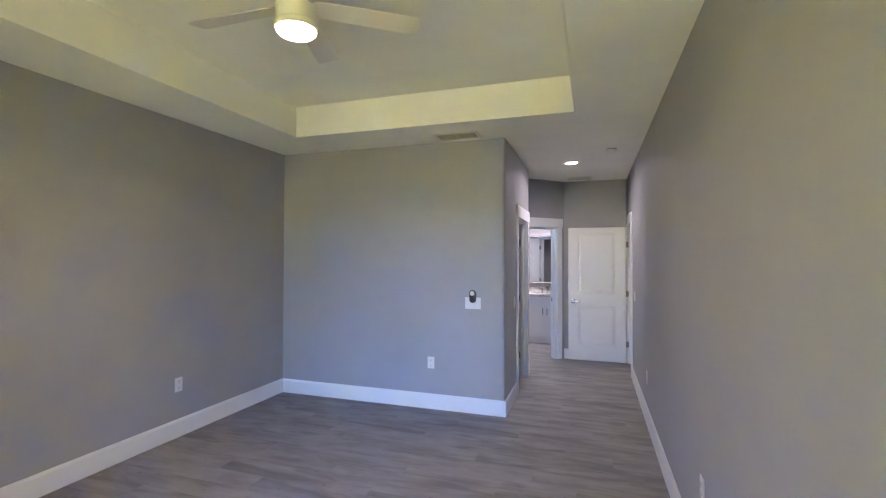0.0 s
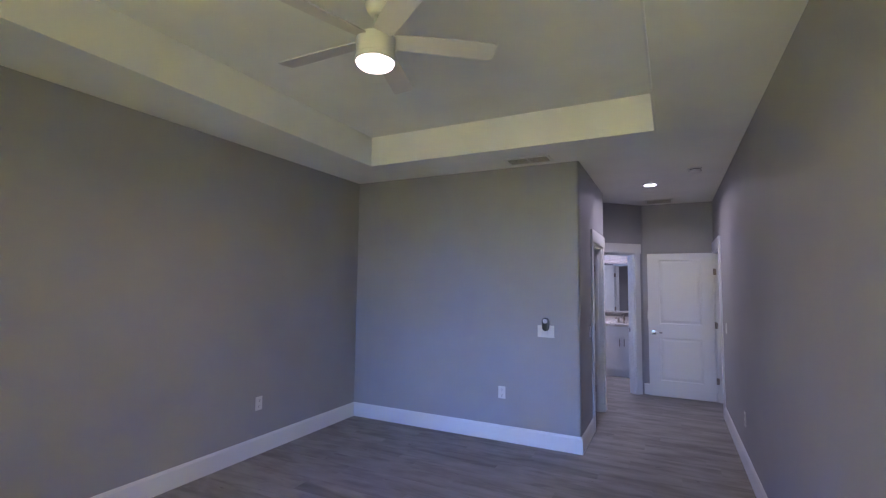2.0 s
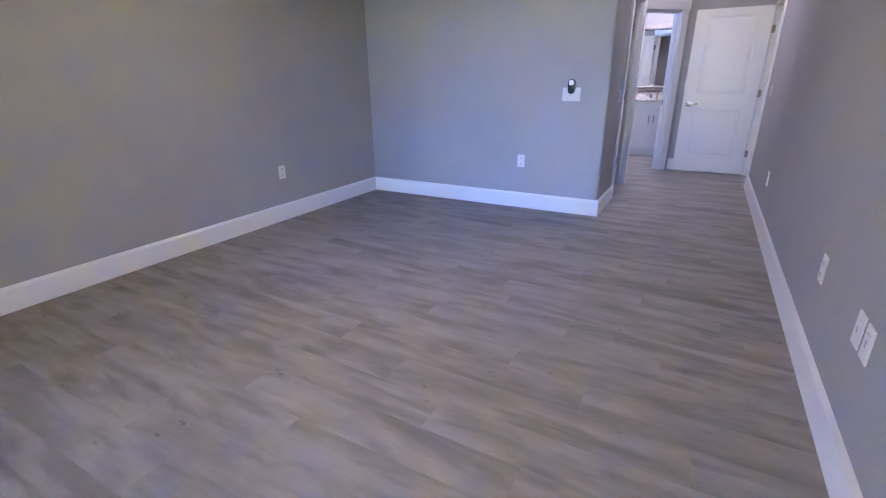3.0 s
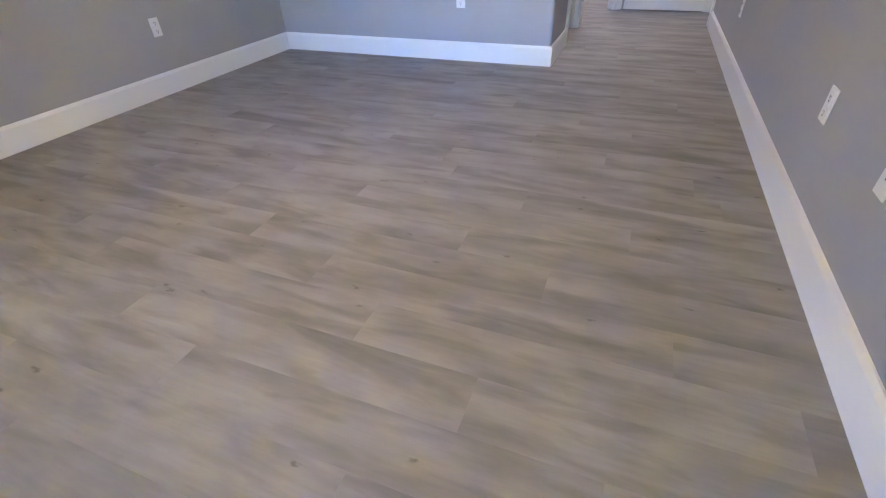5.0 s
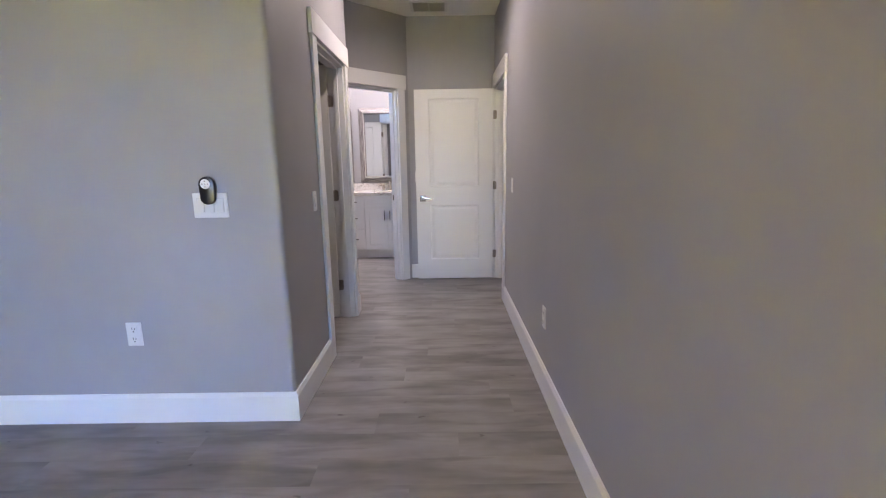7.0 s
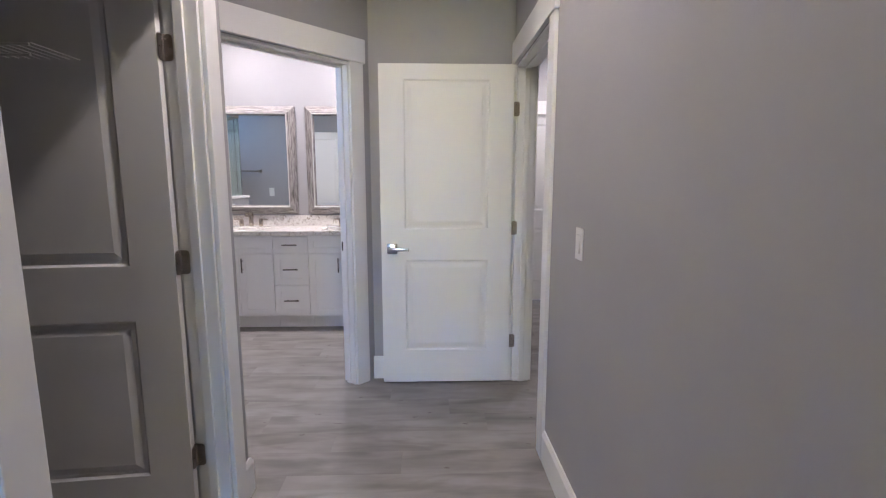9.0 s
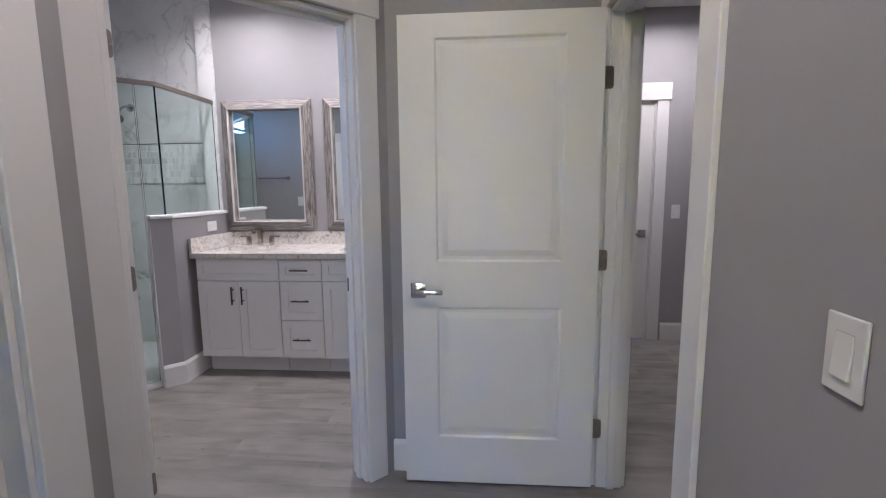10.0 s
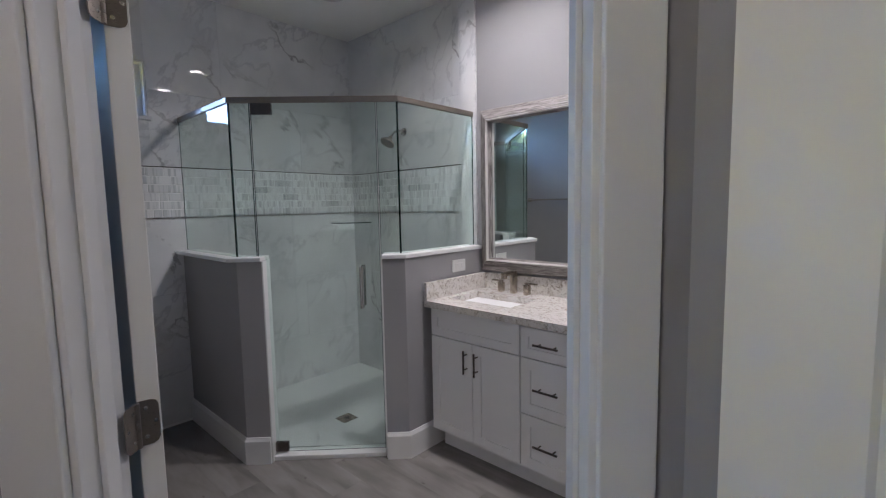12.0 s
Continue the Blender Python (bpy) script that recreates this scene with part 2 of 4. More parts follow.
def cyl(bm, r0, r1, m, length, seg=24, caps=True):
    """A tapered cylinder along local z from 0 to length at the pose m."""
    got = bmesh.ops.create_cone(bm, cap_ends=caps, segments=seg, radius1=r0, radius2=r1, depth=length, matrix=m @ pose(0, 0, length / 2))
    return got["verts"]


def lathe(profile, seg=32):
    """A turned shape about z from (radius, height) pairs."""
    bm = bmesh.new()
    rings = []
    for r, z in profile:
        if r < 1e-5:
            rings.append([bm.verts.new((0, 0, z))])
        else:
            rings.append([bm.verts.new((r * math.cos(2 * math.pi * i / seg), r * math.sin(2 * math.pi * i / seg), z)) for i in range(seg)])
    for p, q in zip(rings, rings[1:]):
        for i in range(seg):
            j = (i + 1) % seg
            if len(p) == 1 and len(q) > 1:
                bm.faces.new((p[0], q[i], q[j]))
            elif len(q) == 1 and len(p) > 1:
                bm.faces.new((p[i], q[0], p[j]))
            elif len(p) > 1:
                bm.faces.new((p[i], p[j], q[j], q[i]))
    bmesh.ops.recalc_face_normals(bm, faces=bm.faces[:])
    return bm


def prism(points, z0, z1, bevel=0.0):
    """An upright prism over a convex outline."""
    bm = bmesh.new()
    lo, hi = [bm.verts.new((x, y, z0)) for x, y in points], [bm.verts.new((x, y, z1)) for x, y in points]
    bm.faces.new(lo[::-1])
    bm.faces.new(hi)
    for i in range(len(points)):
        j = (i + 1) % len(points)
        bm.faces.new((lo[i], lo[j], hi[j], hi[i]))
    bmesh.ops.recalc_face_normals(bm, faces=bm.faces[:])
    if bevel:
        bmesh.ops.bevel(bm, geom=bm.edges[:], offset=bevel, segments=2, affect="EDGES", profile=0.5)
    return bm


def mesh_of(name, bm, mat, smooth=False):
    me = bpy.data.meshes.new(name)
    bm.to_mesh(me)
    bm.free()
    me.materials.append(mat)
    if smooth:
        me.shade_smooth()
        me.set_sharp_from_angle(angle=radians(40))
    return me


def part(name, bm, mat, parent=None, label="", smooth=False, m=None):
    ob = new(name, mesh_of(name, bm, mat, smooth))
    ob.parent = parent
    if m is not None:
        ob.matrix_basis = m
    return tagged(ob, label)


def thing(name, m, label, category, group="", kind=""):
    ob = new(name)
    ob.empty_display_size = 0.1
    ob.matrix_basis = m
    return tagged(ob, label, category, group, kind)


def structure(name, bm, mat, label, category, smooth=False):
    return tagged(part(name, bm, mat, None, label, smooth), "", category, "", "structure")


# ---- the setting: walls ----
H, HB, HT = 2.78, 2.88, 3.085          # ceilings: rooms, bathroom, tray
XL, XR, YN, YB = -3.36, 0.595, -0.50, 4.675   # bedroom
XC = -0.735                            # hallway's closet wall
DOOR_TOP = 2.05


def slab_with_hole(x0, x1, y0, y1, top, a0, a1, z0, z1, along="y"):
    """A wall with one opening a0..a1, z0..z1 along an axis."""
    out = []
    if along == "y":
        out = [(x0, x1, y0, a0, 0, top), (x0, x1, a1, y1, 0, top), (x0, x1, a0, a1, z1, top)]
        if z0 > 0:
            out.append((x0, x1, a0, a1, 0, z0))
    else:
        out = [(x0, a0, y0, y1, 0, top), (a1, x1, y0, y1, 0, top), (a0, a1, y0, y1, z1, top)]
        if z0 > 0:
            out.append((a0, a1, y0, y1, 0, z0))
    return boxes(*out)


GREY = "smooth warm grey painted drywall"
structure("wall_left", boxes((XL - 0.12, XL, YN - 0.12, YB + 0.12, 0, 3.2)), wall_paint, GREY + " beside the bedroom", "wall")
structure("wall_near", slab_with_hole(XL, XR, YN - 0.12, YN, 3.2, -2.2, 0.45, 0, 2.44, "x"), wall_paint, GREY + " round the sliding glass door", "wall")
structure("wall_right", slab_with_hole(XR, XR + 0.115, YN - 0.12, 7.72, 3.2, 6.715, 7.535, 0, DOOR_TOP), wall_paint, GREY + " along the hallway with entry opening", "wall")

outline = [(XL, YB), (XC - 0.025, YB)]
for k in range(1, 6):
    ang = radians(-90 + 18 * k)
    outline.append((XC - 0.025 + 0.025 * math.cos(ang), YB + 0.025 + 0.025 * math.sin(ang)))
outline += [(XC, YB + 0.115), (XL, YB + 0.115)]
structure("wall_back", prism(outline, 0, H + 0.02), wall_paint, GREY + " with rounded corner bead", "wall", True)
structure("wall_closet", slab_with_hole(XC - 0.12, XC, YB + 0.115, 6.44, H + 0.02, 5.465, 6.285, 0, DOOR_TOP), wall_paint, GREY + " with the closet opening", "wall")
structure("wall_return", boxes((XL - 0.12, XC - 0.12, 6.32, 6.44, 0, H + 0.02)), wall_paint, GREY + " closing the closet", "wall")
structure("wall_closet_end", boxes((XL - 0.12, XL, YB + 0.12, 6.32, 0, H + 0.02)), wall_paint, GREY + " inside the closet", "wall")

R2 = math.sqrt(0.5)
DIAG = pose(0, 0, 0, 0, 0, 45)         # u along the slanted wall, v into the bathroom


def diag(u, v):
    return (u - v) * R2, (u + v) * R2


V0, V1 = 5.607, 5.727
U0, U1 = 4.134, 4.995
bm = slab_with_hole(3.50, 5.16, V0, V1, HB + 0.02, U0, U1, 0, DOOR_TOP, "x")
bmesh.ops.transform(bm, matrix=DIAG, verts=bm.verts[:])
structure("wall_diagonal", bm, wall_paint, GREY + " set at an angle with the bathroom opening", "wall")
structure("wall_end", boxes((-0.33, XR, 7.60, 7.72, 0, HB + 0.02)), wall_paint, GREY + " behind the open entry door", "wall")
structure("wall_bath_south", boxes((-3.50, -1.165, 6.82, 6.945, 0, HB + 0.02)), wall_paint, GREY + " with towel bar", "wall")
structure("wall_bath_east", boxes((-0.42, -0.30, 7.72, 9.32, 0, HB + 0.02)), wall_paint, GREY + " beside the vanity", "wall")
structure("wall_bath_back", boxes((-2.03, -0.42, 9.20, 9.32, 0, HB + 0.02)), wall_paint, "pale grey drywall above the vanity", "wall")
structure("wall_shower_back", boxes((-3.50, -2.03, 9.28, 9.40, 0, HB + 0.02)), wall_paint, "backing wall of the marble shower", "wall")
structure("wall_bath_west", slab_with_hole(-3.64, -3.512, 6.72, 9.40, HB + 0.02, 7.06, 7.70, 2.04, 2.39), stucco, "outer bathroom wall with high window", "wall")
structure("wall_outer_hall_back", slab_with_hole(0.595, 3.42, 9.60, 9.72, H + 0.02, 0.79, 1.55, 0, DOOR_TOP, "x"), wall_paint, GREY + " of the outer hall", "wall")
structure("wall_outer_hall_side", boxes((0.595, 0.71, 7.72, 9.60, 0, H + 0.02)), wall_paint, GREY + " of the outer hall", "wall")
structure("wall_outer_hall_corner", boxes((1.66, 1.78, 5.4, 8.36, 0, H + 0.02), (1.78, 3.3, 8.24, 8.36, 0, H + 0.02)), wall_paint, GREY + " corner in the outer hall", "wall")
structure("wall_outer_hall_south", boxes((0.71, 1.66, 5.4, 5.52, 0, H + 0.02)), wall_paint, GREY + " closing the outer hall", "wall")
structure("wall_outer_hall_east", boxes((3.3, 3.42, 8.36, 9.60, 0, H + 0.02)), wall_paint, GREY + " closing the outer hall", "wall")
structure("wall_behind_hall_door", boxes((0.7, 1.7, 10.2, 10.3, 0, H)), wall_paint, GREY + " behind the hall door", "wall")

# ---- ceilings ----
TX0, TX1, TY0, TY1 = -2.73, -0.04, 0.17, 4.03
structure("ceiling_bedroom", boxes((XL, TX0, YN, YB, H, 3.2), (TX1, XR, YN, YB, H, 3.2), (TX0, TX1, YN, TY0, H, 3.2),
                                   (TX0, TX1, TY1, YB, H, 3.2), (TX0, TX1, TY0, TY1, HT, 3.2)), ceiling_paint, "white tray ceiling with square drywall step", "ceiling")
structure("corner_bead", prism([(TX1 - 0.005, H - 0.003), (TX1 + 0.006, H - 0.003), (TX1 + 0.009, H), (TX1 - 0.005, H + 0.012)], TY0, TY1), trim_paint, "thin white bead along the tray edge", "trim").matrix_basis = Matrix(((1, 0, 0, 0), (0, 0, 1, 0), (0, 1, 0, 0), (0, 0, 0, 1)))
structure("ceiling_hallway", boxes((XC - 1.0, XR, YB, 6.44, H, 3.0), (-1.62, XR, 6.44, 7.6, H, 3.0)), ceiling_paint, "flat white hallway ceiling", "ceiling")
structure("ceiling_closet", boxes((XL, XC - 1.0, YB + 0.115, 6.32, H + 0.004, 3.0)), ceiling_paint, "flat white closet ceiling", "ceiling")
structure("ceiling_bathroom", prism([(-3.64, 6.84), (-1.262, 6.84), (-0.30, 7.80), (-0.30, 9.40), (-3.64, 9.40)], HB, 3.02), ceiling_paint, "flat white bathroom ceiling", "ceiling")
structure("ceiling_outer_hall", boxes((0.71, 3.42, 5.4, 9.72, H, 3.0), (0.595, 0.71, 7.72, 9.72, H, 3.0)), ceiling_paint, "flat white outer hall ceiling", "ceiling")
# unseen slab outside, added to keep high sky off floor and side walls
structure("sky_blocker_slab", boxes((-4.2, 4.1, -3.5, -0.62, 2.56, 2.70)), stucco, "unseen slab over the sliding door that cuts off the high sky", "roof")
structure("roof", boxes((-4.2, 4.1, -1.2, 10.9, 3.22, 3.4)), stucco, "plain roof slab over the house", "roof")

# ---- skirting ----
BH, BT = 0.155, 0.016


def skirting(x0, y0, x1, y1, a0=0.0, a1=0.0):
    """A moulded board from one point to the other, standing on the left of its wall line; ends cut back by a0 and a1."""
    dx, dy = x1 - x0, y1 - y0
    length = math.hypot(dx, dy)
    b = bmesh.new()
    prof = [(0, 0), (BT, 0), (BT, BH - 0.02), (BT - 0.006, BH - 0.008), (BT - 0.009, BH), (0, BH)]
    ends = []
    for s, cut in ((0, a0), (length, -a1)):
        ends.append([b.verts.new((s + cut * p, p, z)) for p, z in prof])
    for i in range(len(prof)):
        j = (i + 1) % len(prof)
        b.faces.new((ends[0][i], ends[0][j], ends[1][j], ends[1][i]))
    b.faces.new(ends[0][::-1])
    b.faces.new(ends[1])
    bmesh.ops.recalc_face_normals(b, faces=b.faces[:])
    ob = structure("baseboard", b, trim_paint, "tall white painted baseboard", "baseboard")
    ob.matrix_basis = pose(x0, y0, 0, 0, 0, math.degrees(math.atan2(dy, dx)))
    return ob


skirting(XL, YB, XL, YN, 1, 0)
skirting(XC, YB, XL, YB, -1, 1)
skirting(XC, 5.375, XC, YB, 0, -1)
skirting(XC, 6.44, XC, 6.375, -1, 0)
skirting(XR, YN, XR, 6.62)
skirting(*diag(4.042, V0), *diag(3.47, V0))
skirting(-0.28, 7.60, -0.335, 7.60)
skirting(-0.24, 7.60, -0.28, 7.60)
skirting(XR, 7.60, -0.24, 7.60)
skirting(-3.50, 6.945, -1.16, 6.945)
skirting(1.66, 5.52, 1.66, 8.36, 0, -1)
skirting(3.3, 9.60, 1.66, 9.60)
skirting(1.66, 8.36, 3.3, 8.36, -1, 0)


# ---- doors ----
def door_frame(name, m, w, deep, label, left=0.09, right=0.09, back_left=0.09, back_right=0.09, stop=0.04):
    """Casings, jambs and stop of an opening 0..w; the wall's front at y = 0, its back at y = deep."""
    d = thing(name, m, label, "door", "", "structure")
    h = DOOR_TOP
    for side, y0, y1, lft, rgt in (("front", -0.018, 0.0, left, right), ("back", deep, deep + 0.018, back_left, back_right)):
        if lft > 0.001:
            part("casing", boxes((-lft, 0.006, y0, y1, 0, h), bevel=0.003), trim_paint, d)
        if rgt > 0.001:
            part("casing", boxes((w - 0.006, w + rgt, y0, y1, 0, h), bevel=0.003), trim_paint, d)
        if lft > 0.001 or rgt > 0.001:
            e0, e1 = (y0 - 0.006, y1) if side == "front" else (y0, y1 + 0.006)
            part("head_casing", boxes((-lft - (0.015 if lft >= 0.09 else 0), w + rgt + (0.015 if rgt >= 0.09 else 0), e0, e1, h, h + 0.14), bevel=0.003), trim_paint, d)
    part("jamb", boxes((0, 0.018, 0.001, deep - 0.001, 0, h - 0.001), bevel=0.002), trim_paint, d)
    part("jamb", boxes((w - 0.018, w, 0.001, deep - 0.001, 0, h - 0.001), bevel=0.002), trim_paint, d)
    part("head_jamb", boxes((0.018, w - 0.018, 0.001, deep - 0.001, h - 0.019, h - 0.001), bevel=0.002), trim_paint, d)
    part("door_stop", boxes((0.018, 0.030, stop, stop + 0.033, 0, h - 0.019), (w - 0.030, w - 0.018, stop, stop + 0.033, 0, h - 0.019),
                            (0.030, w - 0.030, stop, stop + 0.033, h - 0.031, h - 0.019), bevel=0.002), trim_paint, d)
    return d


def panel_leaf(w, h, t):
    """A moulded two-panel slab: x from the hinge, z up."""
    b = bmesh.new()
    xs = [0, 0.150, w - 0.150, w]
    zs = [0, 0.220, 0.822, 1.022, h - 0.092, h]
    faces = []
    for y, flip in ((0, False), (t, True)):
        grid = [[b.verts.new((x, y, z)) for x in xs] for z in zs]
        for i in range(len(zs) - 1):
            for j in range(len(xs) - 1):
                q = [grid[i][j], grid[i][j + 1], grid[i + 1][j + 1], grid[i + 1][j]]
                f = b.faces.new(q[::-1] if flip else q)
                if j == 1 and i in (1, 3):
                    faces.append(f)
    b.verts.ensure_lookup_table()
    n = len(xs) * len(zs)
    rim = [0, 1, 2, 3, 7, 11, 15, 19, 23, 22, 21, 20, 16, 12, 8, 4]
    for p, q in zip(rim, rim[1:] + rim[:1]):
        b.faces.new((b.verts[q], b.verts[p], b.verts[p + n], b.verts[q + n]))
    bmesh.ops.recalc_face_normals(b, faces=b.faces[:])
    for thick, depth in ((0.009, -0.008), (0.014, 0.0), (0.026, 0.0055)):
        bmesh.ops.inset_individual(b, faces=faces, thickness=thick, depth=depth, use_even_offset=True)
    rim_edges = [ed for ed in b.edges if all(v.co.x in (0, w) or v.co.z in (0, h) for v in ed.verts) and len(ed.link_faces) == 2
                 and ed.link_faces[0].normal.dot(ed.link_faces[1].normal) < 0.3]
    bmesh.ops.bevel(b, geom=rim_edges, offset=0.002, segments=2, affect="EDGES", profile=0.5)
    return b


def lever(parent, x, z, y, sign, toward):
    """A square-rose lever handle on a door's face; sign: the way it stands off, toward: the way the lever points."""
    rose = part("handle", boxes((x - 0.033, x + 0.033, min(y, y + sign * 0.009), max(y, y + sign * 0.009), z - 0.033, z + 0.033), bevel=0.0025), chrome, parent, "polished square-rose lever handle", True)
    b = bmesh.new()
    cyl(b, 0.011, 0.010, Matrix.Translation((x, y, z)) @ pose(0, 0, 0, -90 * sign), 0.052, 16)
    part("spindle", b, chrome, rose, "", True)
    x0, x1 = sorted((x - toward * 0.012, x + toward * 0.110))
    y0, y1 = sorted((y + sign * 0.042, y + sign * 0.056))
    part("lever", boxes((x0, x1, y0, y1, z - 0.010, z + 0.010), bevel=0.004), chrome, rose, "", True)
    return rose


def butt_hinge(parent, m, jamb=True, leaf=True, leaf_turn=90):
    """A rounded-corner butt hinge: knuckle at the pose, jamb plate along +x, leaf plate turned from it by leaf_turn."""
    b = bmesh.new()
    for k in range(5):
        cyl(b, 0.006, 0.006, m @ pose(0, 0, -0.044 + 0.0176 * k + 0.0006), 0.0164, 12)
    h = part("hinge", b, dark_nickel, parent, "satin nickel butt hinge", True)
    for wanted, rot in ((jamb, 0), (leaf, leaf_turn)):
        if not wanted:
            continue
        pts = [(0.0, -0.044), (0.022, -0.044)] + [(0.022 + 0.012 * math.sin(radians(a)), -0.032 - 0.012 * math.cos(radians(a))) for a in (30, 60, 90)]
        pts += [(x, -z) for x, z in pts[::-1]]
        p = prism(pts, -0.0012, 0.0012)
        bmesh.ops.transform(p, matrix=m @ pose(0, 0, 0, 0, 0, rot) @ pose(0, 0.0, 0, 90), verts=p.verts[:])
        plate = part("hinge_plate", p, dark_nickel, h)
        s = bmesh.new()
        for px, pz in ((0.012, 0.028), (0.026, 0.0), (0.012, -0.028)):
            cyl(s, 0.0035, 0.0025, m @ pose(0, 0, 0, 0, 0, rot) @ pose(px, -0.0012, pz, 90), 0.0012, 10)
            cyl(s, 0.0035, 0.0025, m @ pose(0, 0, 0, 0, 0, rot) @ pose(px, 0.0012, pz, -90), 0.0012, 10)
        part("screws", s, chrome, h)
    return h


HINGES = (0.285, 1.04, 1.78)
LEAF_H = 2.03

closet_door = door_frame("door_1", pose(XC, 5.465, 0, 0, 0, 90), 0.82, 0.12, "white two-panel closet door standing open into the closet", stop=0.045)
leaf = part("door_leaf", panel_leaf(0.78, LEAF_H, 0.035), door_paint, closet_door, "white moulded two-panel leaf", m=pose(0.7995, 0.126, 0.012, 0, 0, 95.5) @ pose(0, -0.002, 0))
for z in HINGES:
    butt_hinge(closet_door, pose(0.7995, 0.1225, z, 0, 0, -90), True, True, -84.5)
lever(leaf, 0.71, 0.92, 0.035, 1, -1)

bath_door = door_frame("door_2", DIAG @ pose(U0, V0, 0), U1 - U0, 0.12, "white two-panel bathroom door swung open against the wall", back_left=0.0, back_right=0.06, stop=0.045)
leaf = part("door_leaf", panel_leaf(0.80, LEAF_H, 0.040), door_paint, bath_door, "white moulded two-panel leaf",
            m=(DIAG @ pose(U0, V0, 0)).inverted() @ pose(-1.119, 7.044, 0.012, 0, 0, 176))
for z in (0.28, 1.048, 1.822):
    butt_hinge(bath_door, (DIAG @ pose(U0, V0, 0)).inverted() @ pose(-1.115, 7.002, z, 0, 0, -46), True, False)
for z in (0.28, 1.048, 1.822):
    b = prism([(0.0, -0.044), (0.024, -0.044), (0.032, -0.040), (0.036, -0.032), (0.036, 0.032), (0.032, 0.040), (0.024, 0.044), (0.0, 0.044)], -0.0015, 0.0)
    bmesh.ops.transform(b, matrix=Matrix.Translation((-0.0002, 0.040, z - 0.012)) @ Matrix(((0, 0, 1, 0), (-1, 0, 0, 0), (0, 1, 0, 0), (0, 0, 0, 1))), verts=b.verts[:])
    plate = part("hinge_plate", b, dark_nickel, leaf, "satin nickel hinge plate")
    for py, pz in ((0.026, 0.028), (0.010, 0.0), (0.026, -0.028)):
        c = bmesh.new()
        cyl(c, 0.0042, 0.003, pose(-0.0016, py, z - 0.012 + pz, 0, -90), 0.0012, 12)
        part("screw", c, chrome, plate)
part("strike_plate", boxes((U1 - U0 - 0.0195, U1 - U0 - 0.0178, 0.078, 0.108, 0.89, 0.95), bevel=0.0004), rail_nickel, bath_door, "satin nickel strike plate")

entry_door = door_frame("door_3", pose(XR, 7.535, 0, 0, 0, -90), 0.82, 0.115, "white two-panel entry door standing open across the hallway", left=0.06, stop=0.045)
leaf = part("door_leaf", panel_leaf(0.832, LEAF_H, 0.035), door_paint, entry_door, "white moulded two-panel leaf",
            m=pose(XR, 7.535, 0, 0, 0, -90).inverted() @ pose(0.572, 7.532, 0.012, 0, 0, 180))
for z in HINGES:
    butt_hinge(entry_door, pose(XR, 7.535, 0, 0, 0, -90).inverted() @ pose(0.576, 7.512, z, 0, 0, 0), True, False)
lever(leaf, 0.762, 0.897, 0.035, 1, -1)
part("latch", boxes((0.8318, 0.8335, 0.006, 0.029, 0.872, 0.922), bevel=0.0004), dark_nickel, leaf, "latch plate in the door edge")

hall_door = door_frame("door_4", pose(0.79, 9.60, 0), 0.76, 0.12, "white two-panel door closed in the outer hall", left=0.07, stop=0.045)
leaf = part("door_leaf", panel_leaf(0.72, LEAF_H, 0.035), door_paint, hall_door, "white moulded two-panel leaf", m=pose(0.02, 0.008, 0.012))
lever(leaf, 0.66, 0.93, 0.0, -1, -1)


# ---- bathroom: shower walls ----
def tile_run(parent, m, length, top, hole=None, z_from=0.02):
    """Large marble tiles on a wall along local x, and the mosaic band."""
    rows = [(z_from, 0.40), (0.40, 0.90), (0.90, 1.40), (1.74, 2.22), (2.22, top)]
    for k, (z0, z1) in enumerate(rows):
        x = -0.6 if k % 2 else 0.0
        while x < length:
            a0, a1 = max(0, x) + 0.0006, min(length, x + 1.2) - 0.0006
            x += 1.2
            if a1 - a0 < 0.02:
                continue
            cells = [(a0, a1, z0 + 0.0006, z1 - 0.0006)]
            if hole:
                h0, h1, g0, g1 = hole
                cut = []
                for c0, c1, d0, d1 in cells:
                    if c1 <= h0 or c0 >= h1 or d1 <= g0 or d0 >= g1:
                        cut.append((c0, c1, d0, d1))
                        continue
                    if c0 < h0:
                        cut.append((c0, h0, d0, d1))
                    if c1 > h1:
                        cut.append((h1, c1, d0, d1))
                    if d0 < g0:
                        cut.append((max(c0, h0), min(c1, h1), d0, g0))
                    if d1 > g1:
                        cut.append((max(c0, h0), min(c1, h1), g1, d1))
                cells = cut
            for c0, c1, d0, d1 in cells:
                part("marble_tile", boxes((c0, c1, -0.010, 0, d0, d1)), marble_tile, parent, m=m)


